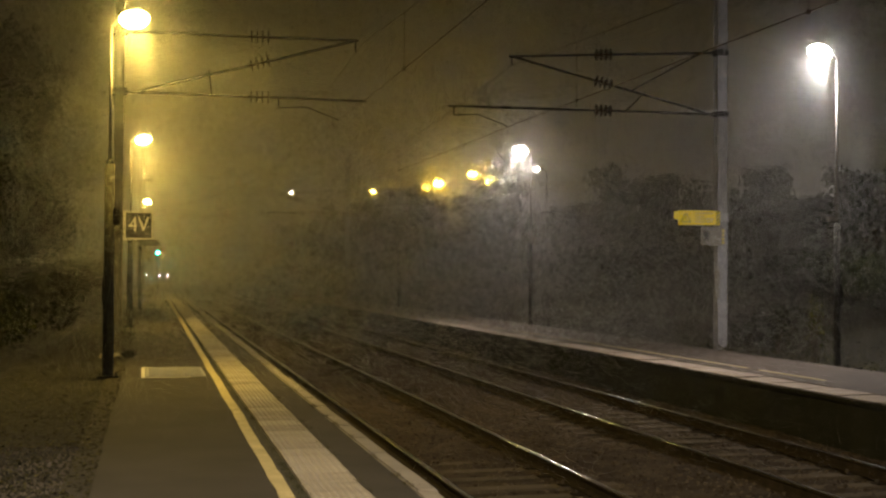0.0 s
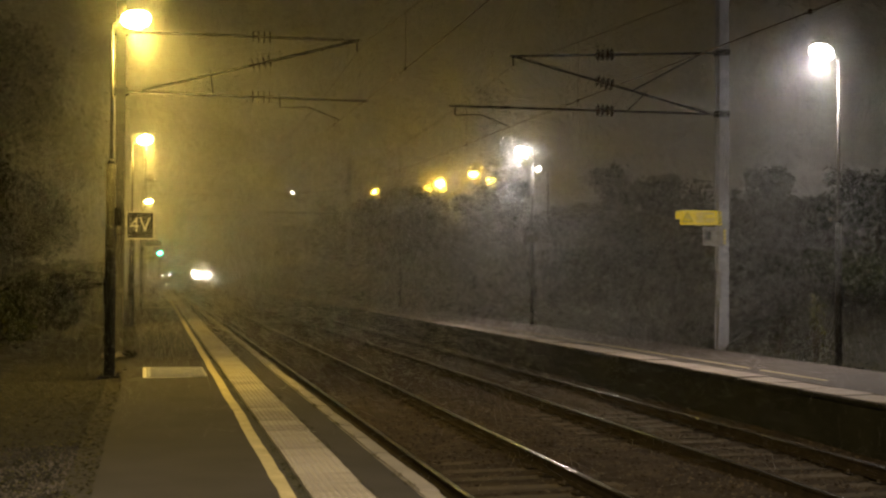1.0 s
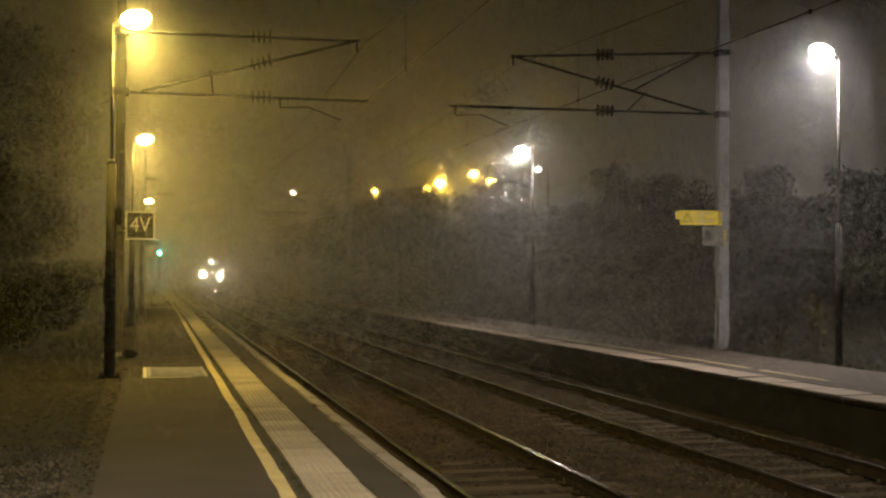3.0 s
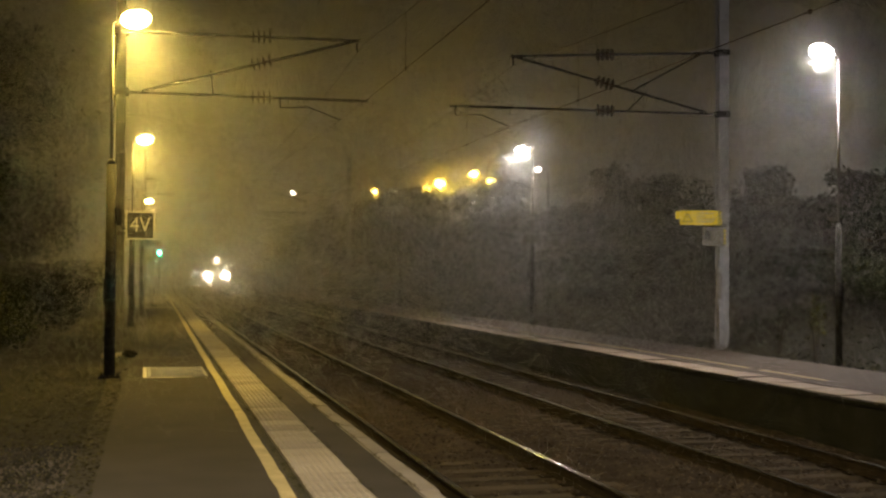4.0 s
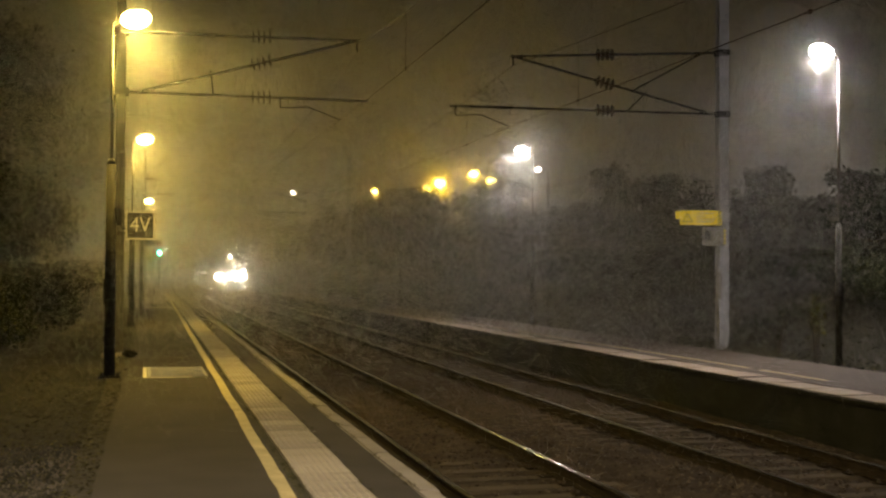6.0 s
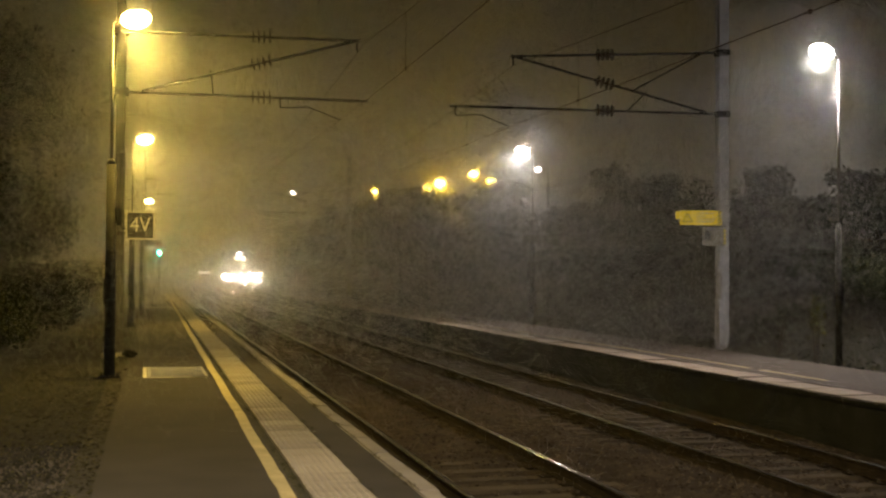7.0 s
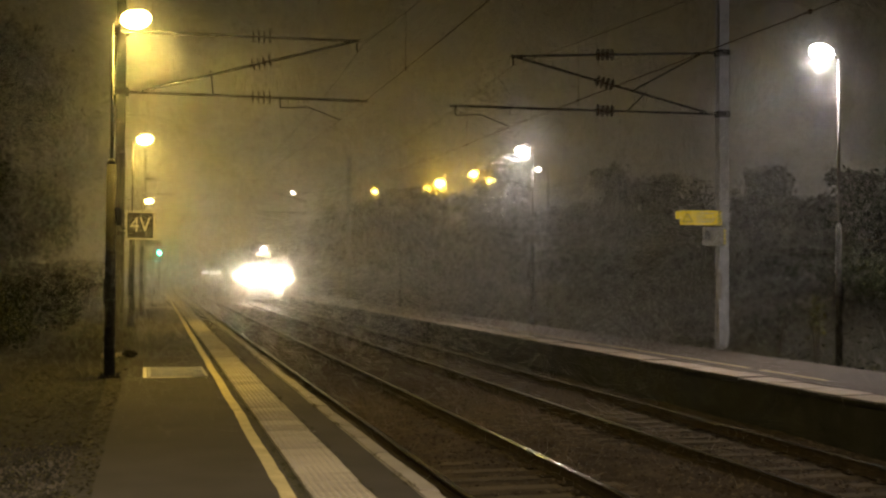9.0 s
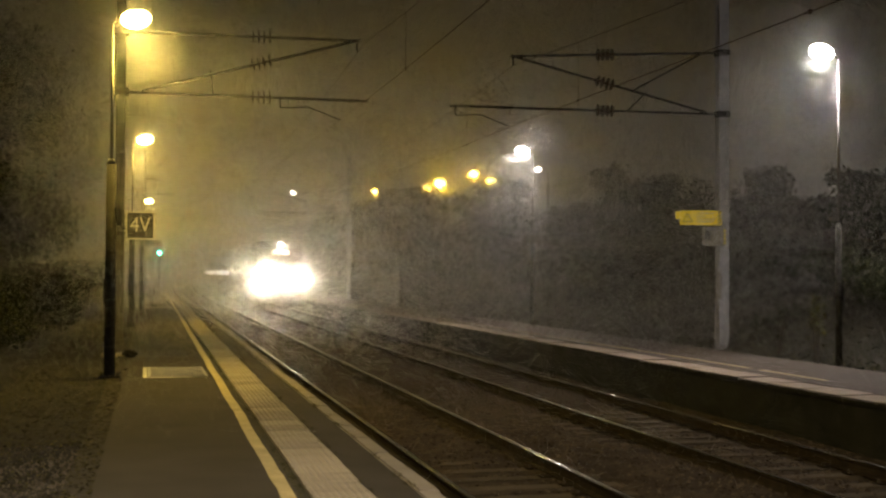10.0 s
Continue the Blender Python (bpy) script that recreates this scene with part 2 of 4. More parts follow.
def build_tracks():
    rail = [(-0.065, -0.155), (0.065, -0.155), (0.065, -0.145), (0.012, -0.125), (0.010, -0.045), (0.034, -0.034), (0.034, -0.013),
            (0.029, -0.006), (0.016, -0.0015), (0.0, 0.0), (-0.016, -0.0015), (-0.029, -0.006), (-0.034, -0.013), (-0.034, -0.034), (-0.010, -0.045), (-0.012, -0.125), (-0.065, -0.145)]
    rng = random.Random(11)
    # the stone lies unevenly, in places up to the tops of the sleepers
    section = [2.32, 2.36, 2.60] + [2.75 + 0.13 * i for i in range(45)] + [8.7, 8.95, 8.99]
    verts, faces, w = [], [], len(section)
    ys = [-30 + 3 * i for i in range(12)] + [6.0 + 0.13 * i for i in range(300)] + [45 + 2 * i for i in range(90)]

    def bed_height(x, y):
        if x < 2.34 or x > 8.98:
            return -0.42
        z = -0.171 + 0.040 * noise.noise((x * 0.7, y * 0.35, 2.0)) + 0.030 * noise.noise((x * 2.6, y * 2.6, 7.0))
        z += 0.010 * math.cos((x - 5.6) * 0.9)
        return z + (0.05 if x > 8.6 else 0.0) - (0.05 if x < 2.4 else 0.0)
    for y in ys:
        verts += [(x + bend(y), y, bed_height(x, y)) for x in section]
    for i in range(len(ys) - 1):
        faces += [(i * w + j, i * w + j + 1, i * w + w + j + 1, i * w + w + j) for j in range(w - 1)]
    bed = from_lists("ballast_bed", verts, faces, BALLAST)
    tagged(bed, "oil-stained crushed stone ballast under two tracks", "ballast", kind="structure")
    # loose stones where the tracks pass closest
    verts, faces = [], []
    for _ in range(27000):
        y = 7.5 + 34 * rng.random() ** 1.7
        x = rng.uniform(2.4, 8.93)
        s = rng.uniform(0.014, 0.034)
        if abs(abs(x - NEAR) - 0.7525) < 0.07 or abs(abs(x - FAR) - 0.7525) < 0.07:
            continue
        z = bed_height(x, y) + rng.uniform(-0.012, 0.012)
        q = Euler((rng.uniform(0, 6), rng.uniform(0, 6), rng.uniform(0, 6))).to_matrix()
        k = len(verts)
        for v in ((1, 0.2, 0), (-0.9, 0, 0.2), (0, 0.8, -0.1), (0.1, -0.85, 0), (0.1, 0, 0.75), (0, 0.1, -0.7)):
            o = q @ (Vector(v) * s * rng.uniform(0.8, 1.2))
            verts.append(Vector((x + bend(y) + o.x, y + o.y, z + o.z * 0.7)))
        faces += [(k, k + 2, k + 4), (k + 2, k + 1, k + 4), (k + 1, k + 3, k + 4), (k + 3, k, k + 4), (k + 2, k, k + 5), (k + 1, k + 2, k + 5), (k + 3, k + 1, k + 5), (k, k + 3, k + 5)]
    st = from_lists("ballast_stones", verts, faces, STONE)
    tagged(st, "loose angular ballast stones between the rails", "ballast stones", kind="stuff")
    for axis in (NEAR, FAR):
        track = empty("railway_track", (0, 0, 0))
        tagged(track, "worn railway track with shiny rail heads on timber sleepers", "railway track", "tracks of the station")
        for side in (-0.7525, 0.7525):
            bm = strip(rail, -30, 224, 2.0, axis + side)
            for f in bm.faces:
                f.material_index = f.smooth = f.normal.z > 0.4 and f.calc_center_median().z > -0.02
            part("rail", bm, [RUST, RAILHEAD], track, "rusty rail with a polished running surface")
        sl = bmesh.new()
        box(sl, -1.28, 1.28, -0.125, 0.125, -0.30, -0.168, 0.012)
        for side in (-0.7525, 0.7525):
            box(sl, side - 0.17, side + 0.17, -0.07, 0.07, -0.168, -0.150, 0, 1)
            for o in (-0.115, 0.115):
                tube(sl, (side + o, 0.03, -0.15), (side + o, 0.03, -0.118), 0.018, seg=6)
        me = bpy.data.meshes.new("sleeper")
        sl.to_mesh(me)
        sl.free()
        me.materials.append(SLEEPER)
        me.materials.append(RUST)
        for i in range(165):
            y = -3.8 + 0.6 * i + rng.uniform(-0.02, 0.02)
            o = new("sleeper", me)
            o.parent = track
            o.matrix_local = pose(axis + bend(y) + rng.uniform(-0.03, 0.03), y, rng.uniform(-0.012, 0.006), 0, 0, rng.uniform(-1.2, 1.2))


build_tracks()


# ---- platforms ----
def build_near_platform():
    p = tagged(empty("platform_near", (0, 0, 0)), "damp asphalt station platform with yellow safety line", "platform", kind="structure")
    part("asphalt", strip([(-0.56, -0.3), (-0.56, 0.548), (-0.4, PLAT), (1.12, PLAT), (1.12, -0.3)], -30, 99, 1.5), ASPHALT, p)
    part("joint", strip([(1.12, -0.3), (1.12, PLAT - 0.012), (1.20, PLAT - 0.012), (1.20, -0.3)], -30, 99, 1.5), MOSS_AND_BANDS, p, "dark mossy joint")
    part("bedding", strip([(1.20, -0.3), (1.20, PLAT - 0.03), (1.655, PLAT - 0.03), (1.655, -0.3)], -30, 99, 1.5), MOSS_AND_BANDS, p)
    part("edge_strip", strip([(1.655, -0.3), (1.655, PLAT - 0.004), (1.985, PLAT - 0.006), (1.985, -0.3)], -30, 99, 1.5), ASPHALT, p, "asphalt strip between pavers and coping")
    part("platform_wall", strip([(1.99, -0.42), (1.99, PLAT - 0.14), (2.08, PLAT - 0.14), (2.08, -0.42)], -30, 99, 1.5), DARKWALL, p, "dark concrete platform wall")
    line = strip([(0.985, PLAT + 0.001), (0.985, PLAT + 0.005), (1.095, PLAT + 0.005), (1.095, PLAT + 0.001)], -30, 98, 0.3)
    for v in line.verts:
        side = 3.0 if v.co.x - bend(v.co.y) > 1.04 else 9.0
        v.co.x += 0.018 * noise.noise((0.0, v.co.y * 0.45, 1.0)) + 0.014 * noise.noise((side, v.co.y * 2.1, 5.0))
    part("yellow_line", line, YELLOW, p, "worn yellow safety line")
    rng = random.Random(5)
    bm = bmesh.new()
    box(bm, 0.006, 0.444, 0.004, 0.443, -0.03, 0.0, 0)
    for i in range(8):
        for j in range(8):
            x, y = 0.04 + i * 0.0525, 0.04 + j * 0.0525
            r = bmesh.ops.create_cone(bm, cap_ends=True, segments=5, radius1=0.017, radius2=0.009, depth=0.007, matrix=Matrix.Translation((x, y, 0.0035)))
    me = bpy.data.meshes.new("paver")
    bm.to_mesh(me)
    bm.free()
    me.materials.append(PAVER)
    for i in range(218):
        y = -0.4 + i * 0.45
        o = new("paver", me)
        o.parent = p
        o.matrix_local = pose(1.205 + bend(y), y, PLAT + rng.uniform(-0.003, 0.004), rng.uniform(-0.4, 0.4), rng.uniform(-0.4, 0.4), rng.uniform(-0.5, 0.5))
    bm = bmesh.new()
    box(bm, 0, 0.165, 0.004, 0.994, -0.14, 0.0, 0.016)
    me = bpy.data.meshes.new("coping_slab")
    bm.to_mesh(me)
    bm.free()
    me.materials.append(CONCRETE)
    for i in range(110):
        y = -11.0 + i
        o = new("coping_slab", me)
        o.parent = p
        o.matrix_local = pose(1.995 + bend(y) + rng.uniform(-0.008, 0.012), y, PLAT + rng.uniform(-0.004, 0.004), rng.uniform(-0.25, 0.25), 0, rng.uniform(-0.35, 0.35))
    return p


near_platform = build_near_platform()


def build_far_platform():
    p = tagged(empty("platform_far", (0, 0, 0)), "opposite platform of worn asphalt with pale chipped edge", "platform", kind="structure")
    part("asphalt", strip([(9.68, -0.42), (9.68, PLAT - 0.004), (11.85, PLAT + 0.01), (11.95, 0.30), (11.95, -0.42)], -30, 99, 1.5), ASPHALT_OLD, p)
    part("platform_wall", strip([(9.10, -0.42), (9.10, PLAT - 0.09), (9.40, PLAT - 0.09), (9.40, -0.42)], -30, 99, 1.5), DARKWALL, p, "near-black platform wall")
    rng = random.Random(8)
    for y0, y1 in ((17.1, 19.2), (19.6, 34), (34.6, 46), (46.5, 90)):
        part("painted_line", strip([(10.07, PLAT), (10.07, PLAT + 0.006), (10.14, PLAT + 0.006), (10.14, PLAT)], y0, y1, 1.5), YELLOW, p, "faded warm white line")
    bm = bmesh.new()
    box(bm, 0, 0.64, 0.004, 0.988, -0.075, 0.0, 0.018)
    # shade on the slabs' sides is put into their colour, tops stay pale
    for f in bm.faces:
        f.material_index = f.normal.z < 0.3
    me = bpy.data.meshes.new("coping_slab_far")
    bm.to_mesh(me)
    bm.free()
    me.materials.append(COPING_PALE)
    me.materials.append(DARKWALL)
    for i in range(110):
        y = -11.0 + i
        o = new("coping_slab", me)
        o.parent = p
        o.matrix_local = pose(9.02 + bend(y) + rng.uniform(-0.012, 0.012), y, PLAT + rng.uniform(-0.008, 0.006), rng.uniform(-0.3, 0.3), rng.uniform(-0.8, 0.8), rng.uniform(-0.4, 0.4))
    return p


far_platform = build_far_platform()


# ---- lamp posts ----
def build_lamp_post(glow, lit=True, extra=0.0, low=3.25, thick=0.085, drop=-8.0):
    lp = empty("lamp_post")
    top = 5.36 + extra
    bm = bmesh.new()
    tube(bm, (0, 0, 0.0), (0, 0, low), thick, thick - 0.01, 16)
    tube(bm, (0, 0, low), (0, 0, low + 0.08), thick - 0.01, 0.03, 16)
    part("lower_post", bm, DARKSTEEL, lp, "thick dark lower post", True)
    bm = bmesh.new()
    tube(bm, (0, 0, low + 0.08), (0, 0, top), 0.027, 0.018, 12)
    part("upper_post", bm, POSTPAINT, lp, "slim pale upper post", True)
    bm = bmesh.new()
    box(bm, -0.16, 0.16, -0.16, 0.16, 0.0, 0.03, 0.008)
    for sx in (-0.12, 0.12):
        for sy in (-0.12, 0.12):
            tube(bm, (sx, sy, 0.03), (sx, sy, 0.06), 0.015, seg=6)
    part("base_plate", bm, DARKSTEEL, lp)
    bm = bmesh.new()
    tube(bm, (0, 0, top - 0.02), (0.14, 0, top + 0.08), 0.02, 0.02, 10)
    part("arm", bm, POSTPAINT, lp)
    tip = Matrix.Translation((0.34, 0, top + 0.09)) @ Matrix.Rotation(radians(drop), 4, "Y")
    bm = bmesh.new()
    for v in bmesh.ops.create_uvsphere(bm, u_segments=24, v_segments=12, radius=1)["verts"]:
        v.co = tip @ Vector((v.co.x * 0.13, v.co.y * 0.09, 0.125 + max(v.co.z, -0.25) * 0.04))
    part("housing", bm, DARKSTEEL, lp, "dark lamp housing", True)
    bm = bmesh.new()
    for v in bmesh.ops.create_uvsphere(bm, u_segments=24, v_segments=12, radius=1)["verts"]:
        v.co = tip @ Vector((v.co.x * 0.23, v.co.y * 0.16, v.co.z * (0.15 if v.co.z < 0 else 0.14)))
    part("diffuser", bm, glow, lp, "glowing glass bowl" if lit else "unlit glass bowl", True)
    bm = bmesh.new()
    box(bm, -0.10, -0.065, -0.05, 0.05, 1.1, 1.5, 0.006)
    part("service_door", bm, DARKSTEEL, lp)
    return lp


sodium_post = build_lamp_post(GLOW_SODIUM, True, 0.04)
sodium_post.matrix_world = pose(-0.475, 19.6, PLAT)
tagged(sodium_post, "tall platform lamp post with glowing yellow sodium lamp", "lamp post", "sodium lamp posts on the platform")
lamp_light("sodium_lamp", (-0.13, 19.6, PLAT + 5.32), SODIUM, 1300, -20)
for y in (37.4, 70.0, 90.0):
    copy_thing(sodium_post, pose(-0.54 + bend(y), y, PLAT))
    lamp_light("sodium_lamp", (-0.19 + bend(y), y, PLAT + 5.32), SODIUM, 1300, -20)
# the next post of the row, beside the camera stand
next_post = build_lamp_post(GLOW_WHITE, True, 0.04)
next_post.matrix_world = pose(-0.62, 1.8, PLAT)
tagged(next_post, "tall platform lamp post with a warm white lamp", "lamp post")
lamp_light("platform_lamp", (-0.28, 1.8, PLAT + 5.24), (1.0, 0.86, 0.68), 3500, -12)
white_post = build_lamp_post(GLOW_WHITE, True, 0.26, 2.62, 0.065, -12.0)
white_post.matrix_world = pose(12.25, 20.2, PLAT - 0.06, 0, 0, 180)
tagged(white_post, "tall lamp post with glowing cold white lamp", "lamp post", "white lamp posts on the far platform")
lamp_light("white_lamp", (11.90, 20.2, PLAT + 5.49), WHITE, 1350, 20)
second = build_lamp_post(GLOW_WHITE, True, 0.12, 2.62, 0.065)
second.matrix_world = pose(12.02, 37.7, PLAT - 0.06, 0, 0, 180)
tagged(second, "tall lamp post with glowing cold white lamp", "lamp post", "white lamp posts on the far platform")
lamp_light("white_lamp", (11.68, 37.7, PLAT + 5.35), WHITE, 850, 30)


# ---- overhead line ----
def h_beam(z1, w=0.24, d=0.22, t=0.018, web=0.008):
    """One rolled steel section, standing upright."""
    x, y = w / 2, d / 2
    ring = [(-x, -y), (x, -y), (x, t - y), (web, t - y), (web, y - t), (x, y - t), (x, y), (-x, y), (-x, y - t), (-web, y - t), (-web, t - y), (-x, t - y)]
    bm = bmesh.new()
    low, high = ([bm.verts.new((px, py, z)) for px, py in ring] for z in (0.0, z1))
    for i in range(12):
        bm.faces.new((low[i], low[(i + 1) % 12], high[(i + 1) % 12], high[i]))
    bm.faces.new(low[::-1])
    bm.faces.new(high)
    return bm


def insulator(bm, a, b):
    a, b = Vector(a), Vector(b)
    tube(bm, a, b, 0.025, seg=10)
    for i in range(4):
        c = a.lerp(b, (i + 0.5) / 4)
        d = (b - a).normalized() * 0.011
        tube(bm, c - d, c + d, 0.140, 0.10, 14)


def build_mast(at, way, reach_top, reach_low, label, steel=GALV, z_top=7.22, z_end=6.92, z_low=5.82, z_low_end=5.78, wide=0.24):
    """A mast with its hinged cantilever; way is the side (-1 or 1) to which the arms reach over the track."""
    x, y, z0 = at
    f = 2.65 if way < 0 else 2.49
    m = empty("catenary_mast", at)
    tagged(m, label, "catenary mast", "masts of the overhead line")
    part("column", h_beam(9.3 - z0, wide), steel, m, "steel column")
    bm = bmesh.new()
    box(bm, -0.3, 0.3, -0.3, 0.3, -0.25, 0.06, 0.03)
    part("footing", bm, CONCRETE, m, "concrete footing")
    for z in (z_top, z_low):
        bm = bmesh.new()
        box(bm, -0.15, 0.15, -0.13, 0.13, z - z0 - 0.07, z - z0 + 0.07, 0.01)
        part("bracket", bm, DARKSTEEL, m)
    top_in, top_out = Vector((way * 0.14, 0, z_top - z0)), Vector((way * reach_top, 0, z_end - z0))
    low_in, low_out = Vector((way * 0.14, 0, z_low - z0)), Vector((way * reach_low, 0, z_low_end - z0))
    for name, a, b, r in (("top_tube", top_in, top_out, 0.03), ("registration_tube", low_in, low_out, 0.028), ("stay_tube", low_in + Vector((way * 0.25, 0, 0.03)), top_out, 0.03)):
        bm = bmesh.new()
        p, q = a.lerp(b, max(0.02, (f - 0.02 - abs(a.x)) / (abs(b.x) - abs(a.x)))), a.lerp(b, (f + 0.42 - abs(a.x)) / (abs(b.x) - abs(a.x)))
        tube(bm, a, p, r, seg=10)
        tube(bm, q, b + (b - a).normalized() * 0.06, r, seg=10)
        t = part(name, bm, DARKSTEEL if way < 0 else steel, m)
        bm = bmesh.new()
        insulator(bm, p, q)
        part("insulator", bm, CERAMIC, t, "ribbed brown insulator", True)
    bm = bmesh.new()
    tube(bm, low_in.lerp(low_out, 0.35), low_in.lerp(top_out, 0.35) + Vector((0, 0, 0.06)), 0.018, seg=8)
    part("strut", bm, DARKSTEEL, m)
    if way < 0:
        bm = bmesh.new()
        tube(bm, low_in.lerp(top_out, 0.42), top_in.lerp(top_out, 0.07), 0.02, seg=8)
        part("brace", bm, DARKSTEEL, m)
    bm = bmesh.new()
    e, s = low_out + Vector((-way * 0.07, 0, 0)), -way
    if way > 0:
        e, s = low_out + Vector((-way * 1.7, 0, 0)), way
    tube(bm, e, e + Vector((0, 0, -0.2)), 0.018, seg=8)
    k = e + Vector((s * 0.55, 0, -0.16))
    tube(bm, e + Vector((0, 0, -0.2)), k, 0.014, seg=8)
    tube(bm, k, e + Vector((s * 1.2, 0, -0.40)), 0.013, seg=8)
    part("steady_arm", bm, DARKSTEEL, m, "thin bent steady arm")
    bm = bmesh.new()
    tube(bm, top_out, top_out + Vector((0, 0, -0.22)), 0.02, seg=8)
    part("suspension_clamp", bm, DARKSTEEL, m)
    return m


build_mast((12.81, 26.0, 0.40), -1, 4.97, 6.34, "grey steel mast with insulated arms over the far track")
build_mast((-0.44, 24.7, PLAT), 1, 4.60, 4.76, "steel mast with arms over the near track", WEATHERED, 6.80, 6.84, 5.63, 5.63, 0.18)
build_mast((12.2, 75.0, 0.40), -1, 4.3, 5.2, "steel mast far along the opposite platform")
build_mast((0.10, 74.0, PLAT), 1, 4.2, 4.6, "steel mast far along the platform", WEATHERED, 6.70, 6.72, 5.49, 5.49, 0.18)


def wire(name, points, r, label, metal=WIREMAT):
    cu = bpy.data.curves.new(name, "CURVE")
    cu.dimensions, cu.bevel_depth, cu.bevel_resolution = "3D", r, 2
    s = cu.splines.new("POLY")
    s.points.add(len(points) - 1)
    for p, q in zip(s.points, points):
        p.co = (*q, 1)
    cu.materials.append(metal)
    return tagged(new(name, cu), label, "overhead wire", "wires of the overhead line", "")


def catenary(x_at, spans, low, high):
    """Contact wire at height low, carrier at height high at the masts with sag between, and droppers."""
    pts_c, pts_m, drops = [], [], []
    for (ya, yb) in zip(spans[:-1], spans[1:]):
        for i in range(12):
            u = i / 12
            y = ya + (yb - ya) * u
            pts_c.append((x_at(y) + bend(y), y, low))
            pts_m.append((x_at(y) + bend(y), y, high - 4 * u * (1 - u) * 0.75))
            if i % 2 == 1:
                drops.append((pts_c[-1], pts_m[-1]))
    c = wire("contact_wire", pts_c, 0.010, "thin polished contact wire over the track", CONTACT)
    m = wire("carrier_wire", pts_m, 0.008, "thin dark carrier wire with slight sag")
    for a, b in drops:
        bm = bmesh.new()
        tube(bm, a, b, 0.005, seg=5)
        box(bm, a[0] - 0.02, a[0] + 0.02, a[1] - 0.02, a[1] + 0.02, a[2] - 0.03, a[2] + 0.03)
        o = part("dropper", bm, WIREMAT, m)


catenary(lambda y: NEAR + 0.37 * math.cos((y - 20) / 49 * math.pi), (-24.3, 24.7, 74, 123, 172), 5.63, 6.82)
catenary(lambda y: FAR + (0.32 * math.cos((y - 26) / 49 * math.pi) if y > 26 else 0.32 + 0.018 * (26 - y)), (-23, 26, 75, 124, 173), 5.40, 6.72)


# ---- signs and fittings ----
def build_stop_sign(text, at, size, label):
    s = empty("stop_sign", at)
    tagged(s, label, "sign", "stop signs")
    bm = bmesh.new()
    box(bm, -size / 2, size / 2, -0.012, 0.012, -size / 2, size / 2, 0.004)
    part("panel", bm, SIGNBLACK, s, "black sign panel")
    bm = bmesh.new()
    h, w = size / 2 - 0.006, 0.026 * size / 0.53
    box(bm, -h, h, -0.017, -0.012, h - w, h)
    box(bm, -h, h, -0.017, -0.012, -h, -h + w)
    box(bm, -h, -h + w, -0.017, -0.012, -h + w, h - w)
    box(bm, h - w, h, -0.017, -0.012, -h + w, h - w)
    part("border", bm, SIGNWHITE, s, "white border line")
    letters("lettering", text, size * 0.74, SIGNWHITE, s, pose(0, -0.015, 0.0, 90, 0, 0) @ Matrix.Diagonal((0.84, 1.0, 1.0, 1.0)))
    for z in (-0.3 * size, 0.3 * size):
        bm = bmesh.new()
        box(bm, -size / 2 - 0.14, -size / 2 + 0.1, 0.012, 0.04, z - 0.02, z + 0.02)
        part("bracket", bm, DARKSTEEL, s)
    return s


build_stop_sign("4V", (-0.05, 24.55, 3.05), 0.555, "square black sign with white 4V on the mast")
build_stop_sign("6V", (0.44, 73.8, 3.12), 0.53, "square black sign with white 6V farther along")


